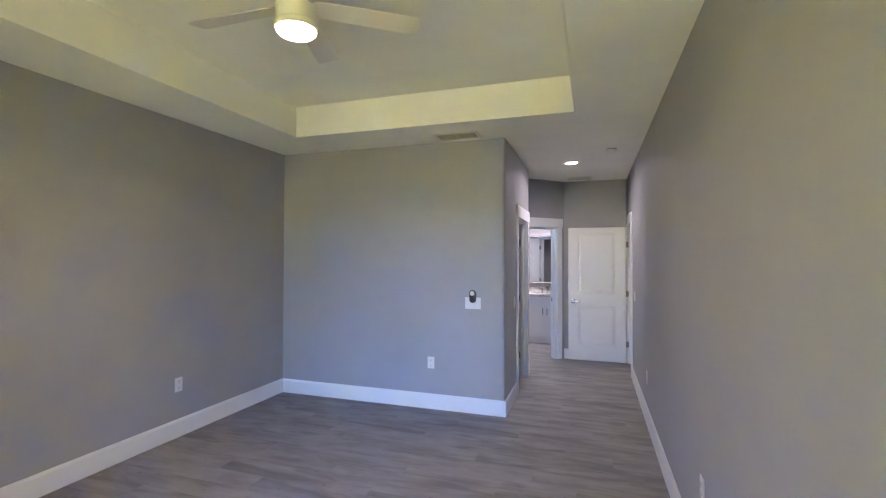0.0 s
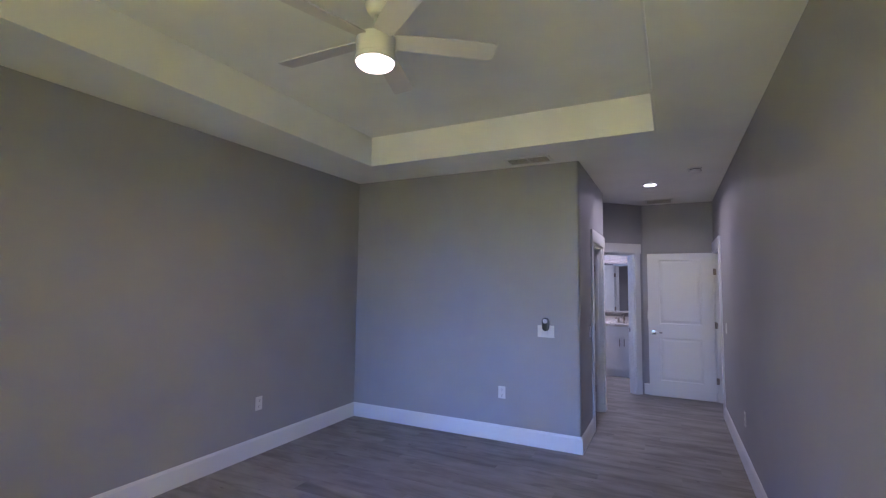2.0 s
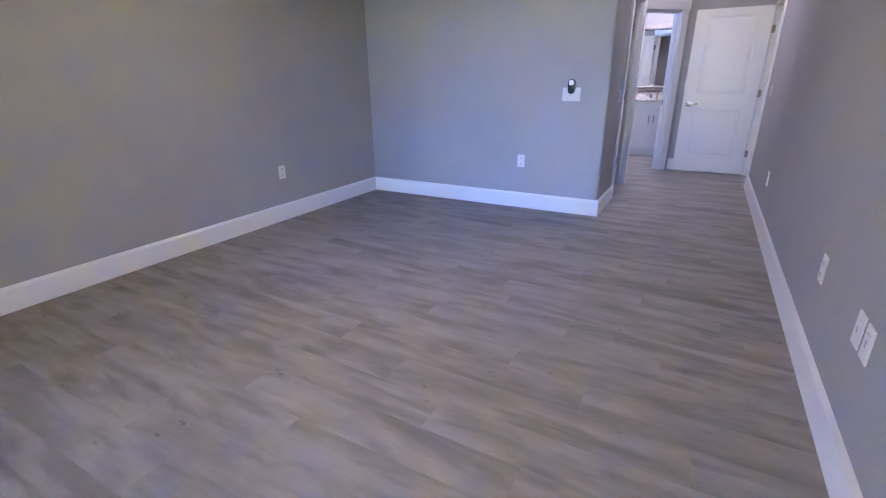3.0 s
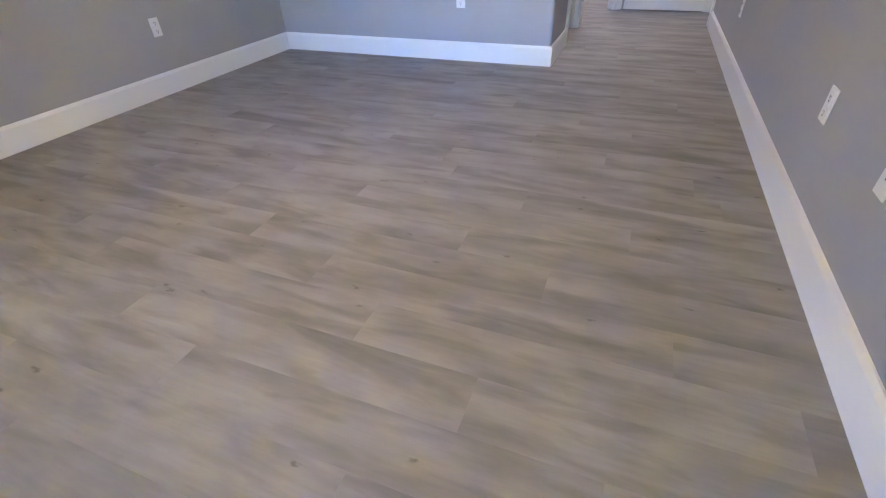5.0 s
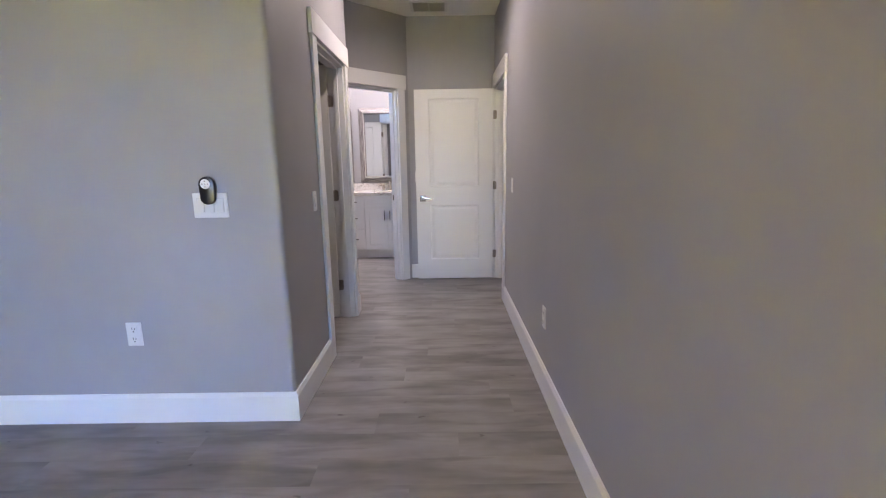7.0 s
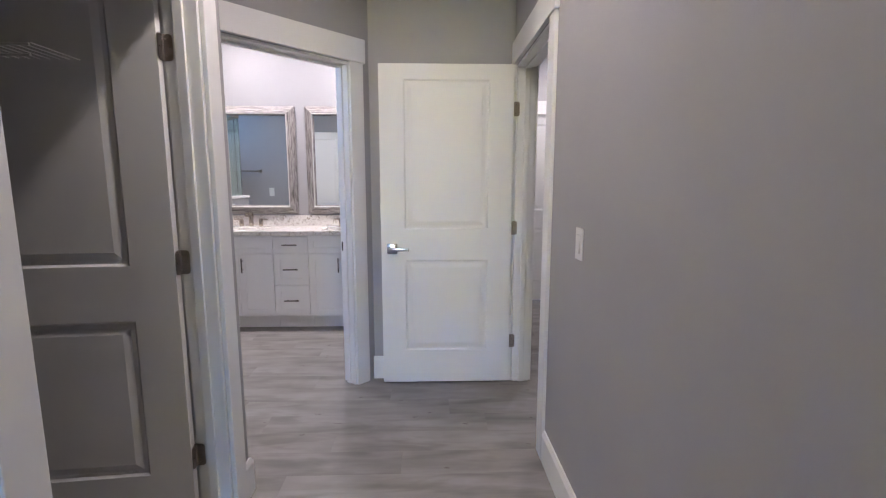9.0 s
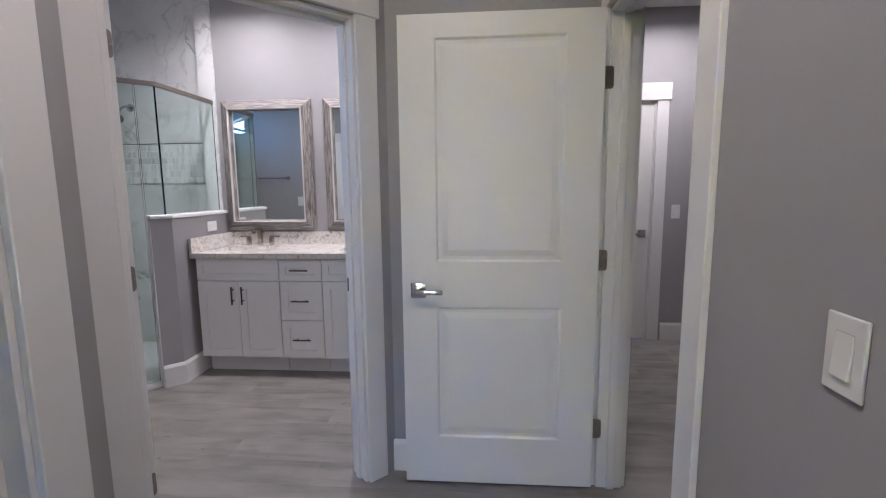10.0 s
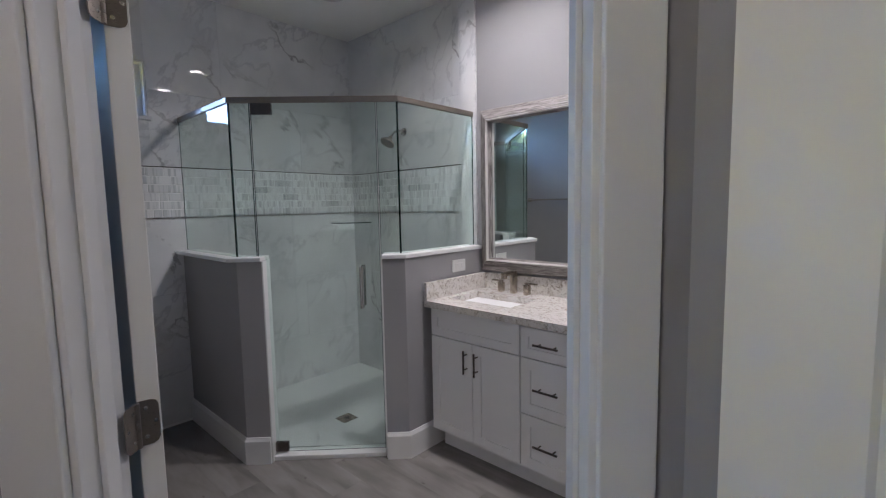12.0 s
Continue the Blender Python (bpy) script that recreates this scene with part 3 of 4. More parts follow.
def mosaic_run(parent, m, length, shapes):
    rng = random.Random(5)
    for k in range(6):
        z = 1.412 + 0.0535 * k
        x = -rng.uniform(0, 0.08)
        while x < length:
            w = rng.choice((0.052, 0.075, 0.105, 0.135, 0.135, 0.135))
            a0, a1 = max(0.001, x), min(length - 0.001, x + w - 0.005)
            if a1 - a0 > 0.012:
                key = round(a1 - a0, 3)
                if key not in shapes:
                    shapes[key] = mesh_of("mosaic_tile", boxes((0, a1 - a0, -0.012, 0, 0, 0.0488), bevel=0.0012, seg=1), mosaic_stone)
                ob = new("mosaic_tile", shapes[key])
                ob.parent = parent
                ob.matrix_basis = m @ pose(a0, 0, z)
            x += w
    part("grout_bed", boxes((0, length, -0.0098, 0, 1.4105, 1.734)), grout, parent, m=m)
    part("pencil_trim", boxes((0, length, -0.0115, 0, 1.4045, 1.4075), bevel=0.0005, seg=1), dark_nickel, parent, "thin metal trim strip", m=m)
    part("pencil_trim", boxes((0, length, -0.014, 0, 1.7360, 1.7410), bevel=0.001, seg=1), rail_nickel, parent, "thin dark metal trim strip", m=m)


grout = painted("pale_grout", (0.84, 0.84, 0.83), 0.8, 300, 0.2, 0.05)
west_tile = structure("tile_wall_west", slab_with_hole(-3.512, -3.5005, 6.96, 9.28, HB, 7.06, 7.70, 2.04, 2.39), grout, "grey-veined white marble tile with mosaic band", "tile wall")
back_tile = structure("tile_wall_back", boxes((-3.50, -2.03, 9.268, 9.2795, 0.0, HB)), grout, "grey-veined white marble tile with mosaic band", "tile wall")
WEST, BACK = pose(-3.4995, 6.96, 0, 0, 0, 90), pose(-3.49, 9.267, 0)
tile_run(west_tile, WEST, 2.30, HB, (0.10, 0.74, 2.04, 2.39))
tile_run(back_tile, BACK, 1.325, HB)
structure("tile_edge", boxes((-2.165, -2.031, 9.185, 9.267, 0.0, HB)), marble_tile, "marble tile pier at the edge of the shower", "tile wall")
shapes = {}
mosaic_run(west_tile, WEST, 2.30, shapes)
mosaic_run(back_tile, BACK, 1.325, shapes)


# ---- windows ----
def bath_window():
    w = thing("window_1", pose(-3.56, 7.38, 2.04), "small high bathroom window with white frame", "window", "", "structure")
    part("window_frame", boxes((-0.05, 0.0, -0.32, -0.28, 0, 0.35), (-0.05, 0.0, 0.28, 0.32, 0, 0.35), (-0.05, 0.0, -0.28, 0.28, 0, 0.035), (-0.05, 0.0, -0.28, 0.28, 0.315, 0.35), bevel=0.003), trim_paint, w)
    part("window_reveal", boxes((0.0, 0.062, -0.32, -0.31, 0, 0.35), (0.0, 0.062, 0.31, 0.32, 0, 0.35), (0.0, 0.062, -0.31, 0.31, 0.34, 0.35), bevel=0.001), trim_paint, w)
    part("window_sill", boxes((0.0, 0.085, -0.335, 0.335, -0.015, 0.01), bevel=0.004), trim_paint, w)
    pane = part("pane", boxes((-0.030, -0.025, -0.28, 0.28, 0.035, 0.315)), window_glass, w)
    pane.visible_shadow = False


bath_window()


def sliding_door():
    w = thing("window_2", pose(-0.875, YN - 0.06, 0), "white framed sliding glass door to the garden", "window", "", "structure")
    x0, x1, top = -1.325, 1.325, 2.44
    part("window_frame", boxes((x0, x0 + 0.05, -0.05, 0.05, 0, top), (x1 - 0.05, x1, -0.05, 0.05, 0, top), (x0 + 0.05, x1 - 0.05, -0.05, 0.05, top - 0.05, top),
                               (x0 + 0.05, x1 - 0.05, -0.05, 0.05, 0, 0.03), bevel=0.003), trim_paint, w)
    for a0, a1, y in ((x0 + 0.05, 0.03, -0.02), (-0.03, x1 - 0.05, 0.02)):
        sash = part("sash", boxes((a0, a0 + 0.06, y - 0.015, y + 0.015, 0.03, top - 0.05), (a1 - 0.06, a1, y - 0.015, y + 0.015, 0.03, top - 0.05),
                                  (a0 + 0.06, a1 - 0.06, y - 0.015, y + 0.015, top - 0.12, top - 0.05), (a0 + 0.06, a1 - 0.06, y - 0.015, y + 0.015, 0.03, 0.11), bevel=0.003), trim_paint, w)
        pane = part("pane", boxes((a0 + 0.06, a1 - 0.06, y - 0.003, y + 0.003, 0.11, top - 0.12)), window_glass, sash)
        pane.visible_shadow = False


sliding_door()


# ---- bedroom: fan ----
def ceiling_fan():
    f = thing("ceiling_fan", pose(-1.365, 2.15, HT), "white five-blade ceiling fan with lit round lamp", "ceiling fan")
    part("canopy", lathe([(0, 0), (0.062, 0), (0.062, -0.008), (0.057, -0.030), (0.043, -0.050), (0.026, -0.058), (0, -0.058)]), fan_paint, f, smooth=True)
    b = bmesh.new()
    cyl(b, 0.0125, 0.0125, pose(0, 0, -0.18), 0.13, 16)
    part("downrod", b, fan_paint, f, smooth=True)
    part("motor_housing", lathe([(0, -0.172), (0.020, -0.172), (0.022, -0.186), (0.088, -0.189), (0.103, -0.193), (0.106, -0.201), (0.106, -0.296), (0.102, -0.300), (0.0, -0.300)], 48), fan_paint, f, smooth=True)
    part("lamp_ring", lathe([(0.100, -0.298), (0.109, -0.302), (0.109, -0.327), (0.105, -0.331), (0.100, -0.327), (0.100, -0.298)], 48), fan_paint, f, smooth=True)
    part("diffuser", lathe([(0, -0.356), (0.055, -0.355), (0.088, -0.350), (0.099, -0.340), (0.102, -0.324), (0, -0.324)], 48), fan_glow, f, "warm glowing opal glass lamp", True)
    rows = [(0.10, 0.050), (0.16, 0.056), (0.22, 0.060), (0.40, 0.064), (0.56, 0.067), (0.635, 0.068), (0.661, 0.062), (0.669, 0.052)]
    for k in range(5):
        b = bmesh.new()
        top = []
        for z in (0.003, -0.003):
            top.append([[b.verts.new((r, s * w, z)) for s in (-1, 1)] for r, w in rows])
        for i in range(len(rows) - 1):
            for t, flip in ((top[0], False), (top[1], True)):
                q = (t[i][0], t[i + 1][0], t[i + 1][1], t[i][1])
                b.faces.new(q[::-1] if flip else q)
            for s in (0, 1):
                b.faces.new((top[0][i][s], top[1][i][s], top[1][i + 1][s], top[0][i + 1][s]))
        for i in (0, -1):
            b.faces.new((top[0][i][0], top[0][i][1], top[1][i][1], top[1][i][0]))
        bmesh.ops.recalc_face_normals(b, faces=b.faces[:])
        blade = part("blade", b, blade_paint, f, m=pose(0, 0, -0.203, 0, 0, 36 + 72 * k) @ pose(0, 0, 0, -13, 0, 0))
        part("blade_arm", boxes((0.06, 0.17, -0.028, 0.028, 0.003, 0.009), bevel=0.002), fan_paint, blade)


ceiling_fan()


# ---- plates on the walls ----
# grey for the shade in outlet slots and round switch rockers
slot_shade = painted("outlet_slot_grey", (0.42, 0.42, 0.42), 0.6, 200, 0.05, 0.05)
def plate_base(name, m, w, h, label, category):
    t = thing(name, m, label, category)
    part("cover_plate", boxes((-w / 2, w / 2, -0.006, 0, -h / 2, h / 2), bevel=0.0025), white_plastic, t)
    return t


def outlet(m, label="white duplex wall outlet above the baseboard"):
    t = plate_base("wall_outlet", m, 0.076, 0.122, label, "outlet")
    for z in (-0.026, 0.026):
        face = part("socket", boxes((-0.017, 0.017, -0.0085, -0.005, z - 0.019, z + 0.019), bevel=0.002), white_plastic, t)
        part("slots", boxes((-0.0075, -0.0050, -0.0092, -0.008, z - 0.003, z + 0.010), (0.0050, 0.0075, -0.0092, -0.008, z - 0.003, z + 0.008),
                            (-0.003, 0.003, -0.0092, -0.008, z - 0.014, z - 0.008)), dark_gap, face)
    return t


def flat_outlet(m):
    t = plate_base("wall_outlet", m, 0.076, 0.122, "white square-faced outlet on the half wall beside the vanity", "outlet")
    face = part("socket", boxes((-0.0165, 0.0165, -0.0085, -0.005, -0.033, 0.033), bevel=0.0012), white_plastic, t)
    for z in (-0.017, 0.017):
        part("slots", boxes((-0.0065, -0.0045, -0.0089, -0.008, z - 0.004, z + 0.005), (0.0045, 0.0065, -0.0089, -0.008, z - 0.004, z + 0.004)), slot_shade, face)


def cable_plate(m):
    t = plate_base("cable_plate", m, 0.074, 0.118, "white low-voltage wall plate with slotted insert", "wall plate")
    part("insert", boxes((-0.018, 0.018, -0.008, -0.005, -0.034, 0.034), bevel=0.001), white_plastic, t)
    part("slot", boxes((-0.0016, 0.0016, -0.0087, -0.0075, -0.011, 0.011)), dark_gap, t)
    return t


def rocker(m, gangs=1, label="white rocker light switch"):
    w = 0.072 + 0.046 * (gangs - 1)
    t = plate_base("light_switch", m, w, 0.117, label, "light switch")
    for k in range(gangs):
        x = (k - (gangs - 1) / 2) * 0.046
        b = boxes((x - 0.0165, x + 0.0165, -0.0092, -0.005, -0.033, 0.033), bevel=0.0012)
        for v in b.verts:
            if v.co.y < -0.006:
                v.co.y -= 0.0026 * (-v.co.z / 0.033)
        # flat grey strip coloured as the shade of the rocker's gap
        part("rocker_gap_shade", boxes((x - 0.0172, x + 0.0172, -0.0063, -0.005, -0.0337, 0.0337)), slot_shade, t, "grey strip for the shade in the gap round the rocker")
        part("rocker", b, white_plastic, t)
    return t


def at_wall(x, y, z, turn):
    return pose(x, y, z, 0, 0, turn)


outlet(at_wall(XL, 3.255, 0.455, 90))
outlet(at_wall(-1.513, YB, 0.478, 0))
outlet(at_wall(XR, 2.64, 0.470, -90))
outlet(at_wall(XR, 4.97, 0.43, -90))
cable_plate(at_wall(XR, 2.055, 0.475, -90))
cable_plate(at_wall(XR, 1.955, 0.475, -90))
rocker(at_wall(-1.062, YB, 1.113, 0), 3, "white three-gang rocker switch below a black remote")
rocker(at_wall(XR, 6.235, 1.105, -90))
rocker(at_wall(XC, 5.245, 1.08, 90))
rocker(at_wall(-0.237, 7.60, 1.14, 0), 1, "white rocker light switch half behind the entry door")
rocker(at_wall(-2.26, 6.945, 1.20, 180), 1, "white rocker switch below the towel bar")
rocker(at_wall(1.74, 9.60, 1.13, 0), 1, "white wall switch in the outer hall")
flat_outlet(at_wall(-2.0, 8.955, 1.075, 90) @ pose(0, 0, 0, 0, 90, 0))


def remote():
    t = thing("fan_remote", pose(-1.060, YB - 0.010, 1.118), "black oval fan remote in its wall cradle", "remote control")
    b = bmesh.new()
    prof = [(0.036 * math.cos(radians(a)), 0.092 + 0.038 * math.sin(radians(a))) for a in range(0, 181, 15)]
    prof += [(0.033 * math.cos(radians(a)), 0.030 + 0.030 * math.sin(radians(a))) for a in range(180, 361, 15)]
    p = prism([(x, z) for x, z in prof], 0, 0.024, 0.004)
    bmesh.ops.transform(p, matrix=pose(0, 0, 0, 90), verts=p.verts[:])
    part("cradle", p, black_plastic, t, smooth=True)
    pad = bmesh.new()
    cyl(pad, 0.023, 0.022, pose(-0.003, -0.0235, 0.096, 90), 0.0022, 28)
    part("button_pad", pad, white_plastic, t, "pale round button pad", True)
    keys = bmesh.new()
    for kx, kz in ((0, 0.013), (0, -0.013), (0.013, 0), (-0.013, 0), (0, 0)):
        cyl(keys, 0.003, 0.003, pose(-0.003 + kx, -0.0257, 0.096 + kz, 90), 0.0008, 10)
    part("buttons", keys, dark_nickel, t)


remote()


# ---- ceiling fittings ----
# white slats coloured grey to carry the shade between them
slat_shade_grey = painted("shaded_vent_enamel", (0.55, 0.54, 0.50), 0.5, 200, 0.05, 0.05)
def vent(name, x, y, z, w, d, slats, enamel, label):
    t = thing(name, pose(x, y, z), label, "air vent")
    part("frame", boxes((-w / 2, w / 2, -d / 2, -d / 2 + 0.028, -0.008, 0), (-w / 2, w / 2, d / 2 - 0.028, d / 2, -0.008, 0),
                        (-w / 2, -w / 2 + 0.028, -d / 2 + 0.028, d / 2 - 0.028, -0.008, 0), (w / 2 - 0.028, w / 2, -d / 2 + 0.028, d / 2 - 0.028, -0.008, 0),
                        (-0.008, 0.008, -d / 2 + 0.028, d / 2 - 0.028, -0.007, 0), bevel=0.002), white_plastic, t)
    part("backing", boxes((-w / 2 + 0.02, w / 2 - 0.02, -d / 2 + 0.02, d / 2 - 0.02, -0.002, -0.0005)), dark_gap, t)
    n = slats
    for k in range(n):
        yy = -d / 2 + 0.03 + (d - 0.06) * (k + 0.5) / n
        b = boxes((-w / 2 + 0.028, w / 2 - 0.028, -0.0055, 0.0055, -0.0008, 0.0008))
        bmesh.ops.transform(b, matrix=pose(0, yy, -0.0065, 50), verts=b.verts[:])
        part("slat", b, enamel, t)


vent("ceiling_vent", -1.17, 4.46, H, 0.44, 0.23, 6, slat_shade_grey, "white slatted air vent in the bedroom ceiling")
vent("return_vent", -0.08, 7.30, H, 0.36, 0.30, 12, slat_shade_grey, "white slatted return vent in the hallway ceiling")


def can_light(x, y, z, label):
    t = thing("recessed_light", pose(x, y, z), label, "ceiling light", "recessed lights")
    part("trim_ring", lathe([(0.066, 0), (0.094, 0), (0.094, -0.004), (0.085, -0.008), (0.070, -0.008), (0.066, -0.004), (0.066, 0)], 40), white_plastic, t, smooth=True)
    part("diffuser", lathe([(0, -0.005), (0.067, -0.005), (0.067, -0.001), (0, -0.001)], 40), can_glow, t, "lit white diffuser")


can_light(-0.151, 6.107, H, "lit round recessed light in the hallway ceiling")
can_light(-1.72, 8.64, HB, "lit round recessed light above the first sink")
can_light(-0.70, 8.64, HB, "lit round recessed light above the second sink")
can_light(1.6, 9.0, H, "lit round recessed light in the outer hall")


def smoke_alarm():
    t = thing("smoke_alarm", pose(0.293, 5.457, H), "white round smoke alarm on the ceiling", "smoke alarm")
    part("base", lathe([(0, 0), (0.068, 0), (0.068, -0.010), (0, -0.010)], 36), white_plastic, t, smooth=True)
    # dark disc coloured as the shade in the gap above the cover
    part("grille", lathe([(0, -0.010), (0.052, -0.010), (0.052, -0.018), (0, -0.018)], 36), dark_gap, t, "dark disc for the shade between base and cover", True)
    part("cover", lathe([(0, -0.018), (0.062, -0.018), (0.060, -0.034), (0.048, -0.044), (0.02, -0.046), (0, -0.046)], 36), white_plastic, t, smooth=True)


smoke_alarm()


def exhaust():
    t = thing("exhaust_grille", pose(-2.85, 8.67, HB), "white round exhaust grille above the shower", "air vent")
    part("rim", lathe([(0.06, 0), (0.085, 0), (0.083, -0.008), (0.066, -0.012), (0.06, -0.006), (0.06, 0)], 40), white_plastic, t, smooth=True)
    part("cone", lathe([(0, -0.010), (0.045, -0.008), (0.05, -0.003), (0, -0.001)], 40), white_plastic, t, smooth=True)


exhaust()

# ---- bathroom: shower ----
GX, GY, GC = -2.06, 7.875, 10.585      # glass lines: beside the vanity, beside the toilet, the slanted front y = x + GC


def board_along(points, width, z0, z1, mat, parent, name):
    """Boards of one width along a polyline, mitred at the bend."""
    segs = []
    n = len(points)
    sides = []
    for i in range(n):
        dirs = []
        if i > 0:
            dirs.append((Vector(points[i]) - Vector(points[i - 1])).normalized())
        if i < n - 1:
            dirs.append((Vector(points[i + 1]) - Vector(points[i])).normalized())
        d = sum(dirs, Vector((0, 0))).normalized()
        nrm = Vector((-d.y, d.x))
        k = 1 / max(0.5, nrm.dot(Vector((-dirs[0].y, dirs[0].x))))
        sides.append((Vector(points[i]) + nrm * k * width / 2, Vector(points[i]) - nrm * k * width / 2))
    for (a1, a2), (b1, b2) in zip(sides, sides[1:]):
        segs.append(part(name, prism([a1[:], a2[:], b2[:], b1[:]], z0, z1, 0.003), mat, parent))
    return segs


def on_front(s):
    """A point of the slanted front, s metres from its bend beside the vanity."""
    return (GX - s * R2, GX + GC - s * R2)


right_knee = thing("half_wall", pose(0, 0, 0), "grey half wall with white cap between shower and vanity", "half wall", "shower half walls")
oc = 10.50
ic = 10.67
for pts in ([(-2.0, 9.199), (-2.12, 9.184), (-2.12, ic - 2.12), (-2.0, oc - 2.0)],
            [(-2.0, oc - 2.0), (-2.12, ic - 2.12), (-2.175, ic - 2.175), (-2.09, oc - 2.09)]):
    part("wall_core", prism(pts, 0.0, 1.165), wall_paint, right_knee)
left_knee = thing("half_wall", pose(0, 0, 0), "grey half wall with white cap between shower and toilet", "half wall", "shower half walls")
yo, yi = 7.845, 7.965
for pts in ([(-3.488, yo), (yo - oc, yo), (yi - ic, yi), (-3.488, yi)],
            [(yo - oc, yo), (-2.56, oc - 2.56), (-2.645, ic - 2.645), (yi - ic, yi)]):
    part("wall_core", prism(pts, 0.0, 1.165), wall_paint, left_knee)
board_along([(GX, 9.184), (GX, GX + GC), (-2.133, GC - 2.133)], 0.15, 1.165, 1.187, trim_paint, right_knee, "cap")
board_along([(-3.487, GY), (GY - GC, GY), (-2.602, GC - 2.602)], 0.15, 1.165, 1.187, trim_paint, left_knee, "cap")
for ends, parent in ((((-2.09, oc - 2.09), (-2.175, ic - 2.175)), right_knee), (((-2.56, oc - 2.56), (-2.645, ic - 2.645)), left_knee)):
    (a0, a1), (b0, b1) = ends
    s = 1 if parent is right_knee else -1
    off = (-s * 0.008 * R2, -s * 0.008 * R2)
    part("end_trim", prism([(a0, a1), (b0, b1), (b0 + off[0], b1 + off[1]), (a0 + off[0], a1 + off[1])], 0.0, 1.165, 0.002), trim_paint, parent)


def knee_base(points):
    for (x0, y0), (x1, y1) in zip(points, points[1:]):
        skirting(x0, y0, x1, y1, -0.414 if (x0, y0) == (-2.0, 8.50) or (x0, y0) == (-2.655, 7.845) else 0, -0.414 if (x1, y1) in ((-2.0, 8.50), (-2.655, 7.845)) else 0)


knee_base([(-2.0, 9.199), (-2.0, 8.50), (-2.09, 8.41)])
knee_base([(-2.56, 7.94), (-2.655, 7.845), (-3.488, 7.845)])


def glass_panel(name, p, q, z0, z1, parent, label=""):
    """An upright 10 mm pane from p to q."""
    d = (Vector(q) - Vector(p)).normalized()
    n = Vector((-d.y, d.x)) * 0.005
    a0, a1 = Vector(p), Vector(q)
    pane = part(name, prism([(a0 - n)[:], (a1 - n)[:], (a1 + n)[:], (a0 + n)[:]], z0, z1), shower_glass, parent, label)
    pane.visible_shadow = False
    for c, way in ((a0, 1), (a1, -1)):
        e0, e1 = c - d * 0.0006 * way, c + d * 0.0016 * way
        edge = part("polished_edge", prism([(e0 - n * 1.08)[:], (e1 - n * 1.08)[:], (e1 + n * 1.08)[:], (e0 + n * 1.08)[:]], z0, z1), glass_edge, pane)
        edge.visible_shadow = False
    return pane


shower = thing("shower_enclosure", pose(0, 0, 0), "clear glass corner shower enclosure with nickel rail", "shower enclosure")
bend_r, bend_l = (GX, GX + GC), (GY - GC, GY)
LEN = math.hypot(bend_r[0] - bend_l[0], bend_r[1] - bend_l[1])
glass_panel("side_pane", (GX, 9.18), bend_r, 1.188, 2.035, shower)
glass_panel("side_pane", bend_l, (-3.485, GY), 1.188, 2.035, shower)
glass_panel("front_pane", on_front(0.004), on_front(0.112), 1.188, 2.035, shower)
glass_panel("front_pane", on_front(LEN - 0.112), on_front(LEN - 0.004), 1.188, 2.035, shower)
door = glass_panel("door", on_front(0.120), on_front(LEN - 0.120), 0.034, 2.03, shower, "frameless glass shower door")
board_along([(GX, 9.184), bend_r, bend_l, (-3.487, GY)], 0.024, 2.03, 2.062, dark_nickel, shower, "header_rail")


def on_door(s, off):
    x, y = on_front(s)
    return x + off * R2, y - off * R2


def front_box(s0, s1, o0, o1, z0, z1, bevel=0.002):
    return prism([on_door(s0, o0), on_door(s1, o0), on_door(s1, o1), on_door(s0, o1)], z0, z1, bevel)


for z0, z1 in ((0.040, 0.092), (1.968, 2.028)):
    part("pivot_hinge", front_box(LEN - 0.232, LEN - 0.122, -0.016, 0.016, z0, z1), rail_nickel, shower, "square dark nickel pivot hinge")
for o in (1, -1):
    b = bmesh.new()
    s = 0.222
    x, y = on_door(s, o * 0.045)
    cyl(b, 0.0125, 0.0125, pose(x, y, 0.885), 0.235, 20)
    pull = part("handle", b, chrome, door, "polished tubular pull", True)
    for z in (0.91, 1.095):
        b = bmesh.new()
        x, y = on_door(s, 0.006 * o)
        cyl(b, 0.008, 0.008, Matrix.Translation((x, y, z)) @ (pose(0, 0, 0, 0, 90, -45) if o > 0 else pose(0, 0, 0, 0, 90, 135)), 0.040, 14)
        part("standoff", b, nickel, pull, "", True)
part("threshold", front_box(0.115, LEN - 0.115, -0.055, 0.045, 0.0, 0.028, 0.005), trim_paint, shower, "white shower threshold")


def shower_pan():
    t = thing("shower_pan", pose(0, 0, 0.0), "white textured shower floor with square drain", "shower floor")
    outline = [(-3.488, yi), (yi - ic, yi), (-2.645, ic - 2.645), (-2.175, ic - 2.175), (-2.12, ic - 2.12), (-2.12, 9.266), (-3.488, 9.266)]
    b = bmesh.new()
    mid = b.verts.new((-2.675, 8.535, 0.012))
    rim = [b.verts.new((x, y, 0.028)) for x, y in outline]
    low = [b.verts.new((x, y, 0.002)) for x, y in outline]
    for i in range(len(rim)):
        j = (i + 1) % len(rim)
        b.faces.new((rim[i], rim[j], mid))
        b.faces.new((low[i], low[j], rim[j], rim[i]))
    bmesh.ops.recalc_face_normals(b, faces=b.faces[:])
    part("base", b, pan_white, t)
    drain = part("drain", boxes((-0.055, 0.055, -0.055, 0.055, 0.012, 0.017), bevel=0.0015), nickel, t, "square nickel drain cover", m=pose(-2.675, 8.535, 0, 0, 0, 0))
    part("drain_hole", lathe([(0, 0.0174), (0.02, 0.0174), (0.02, 0.0168), (0, 0.0168)], 24), dark_gap, drain)


shower_pan()


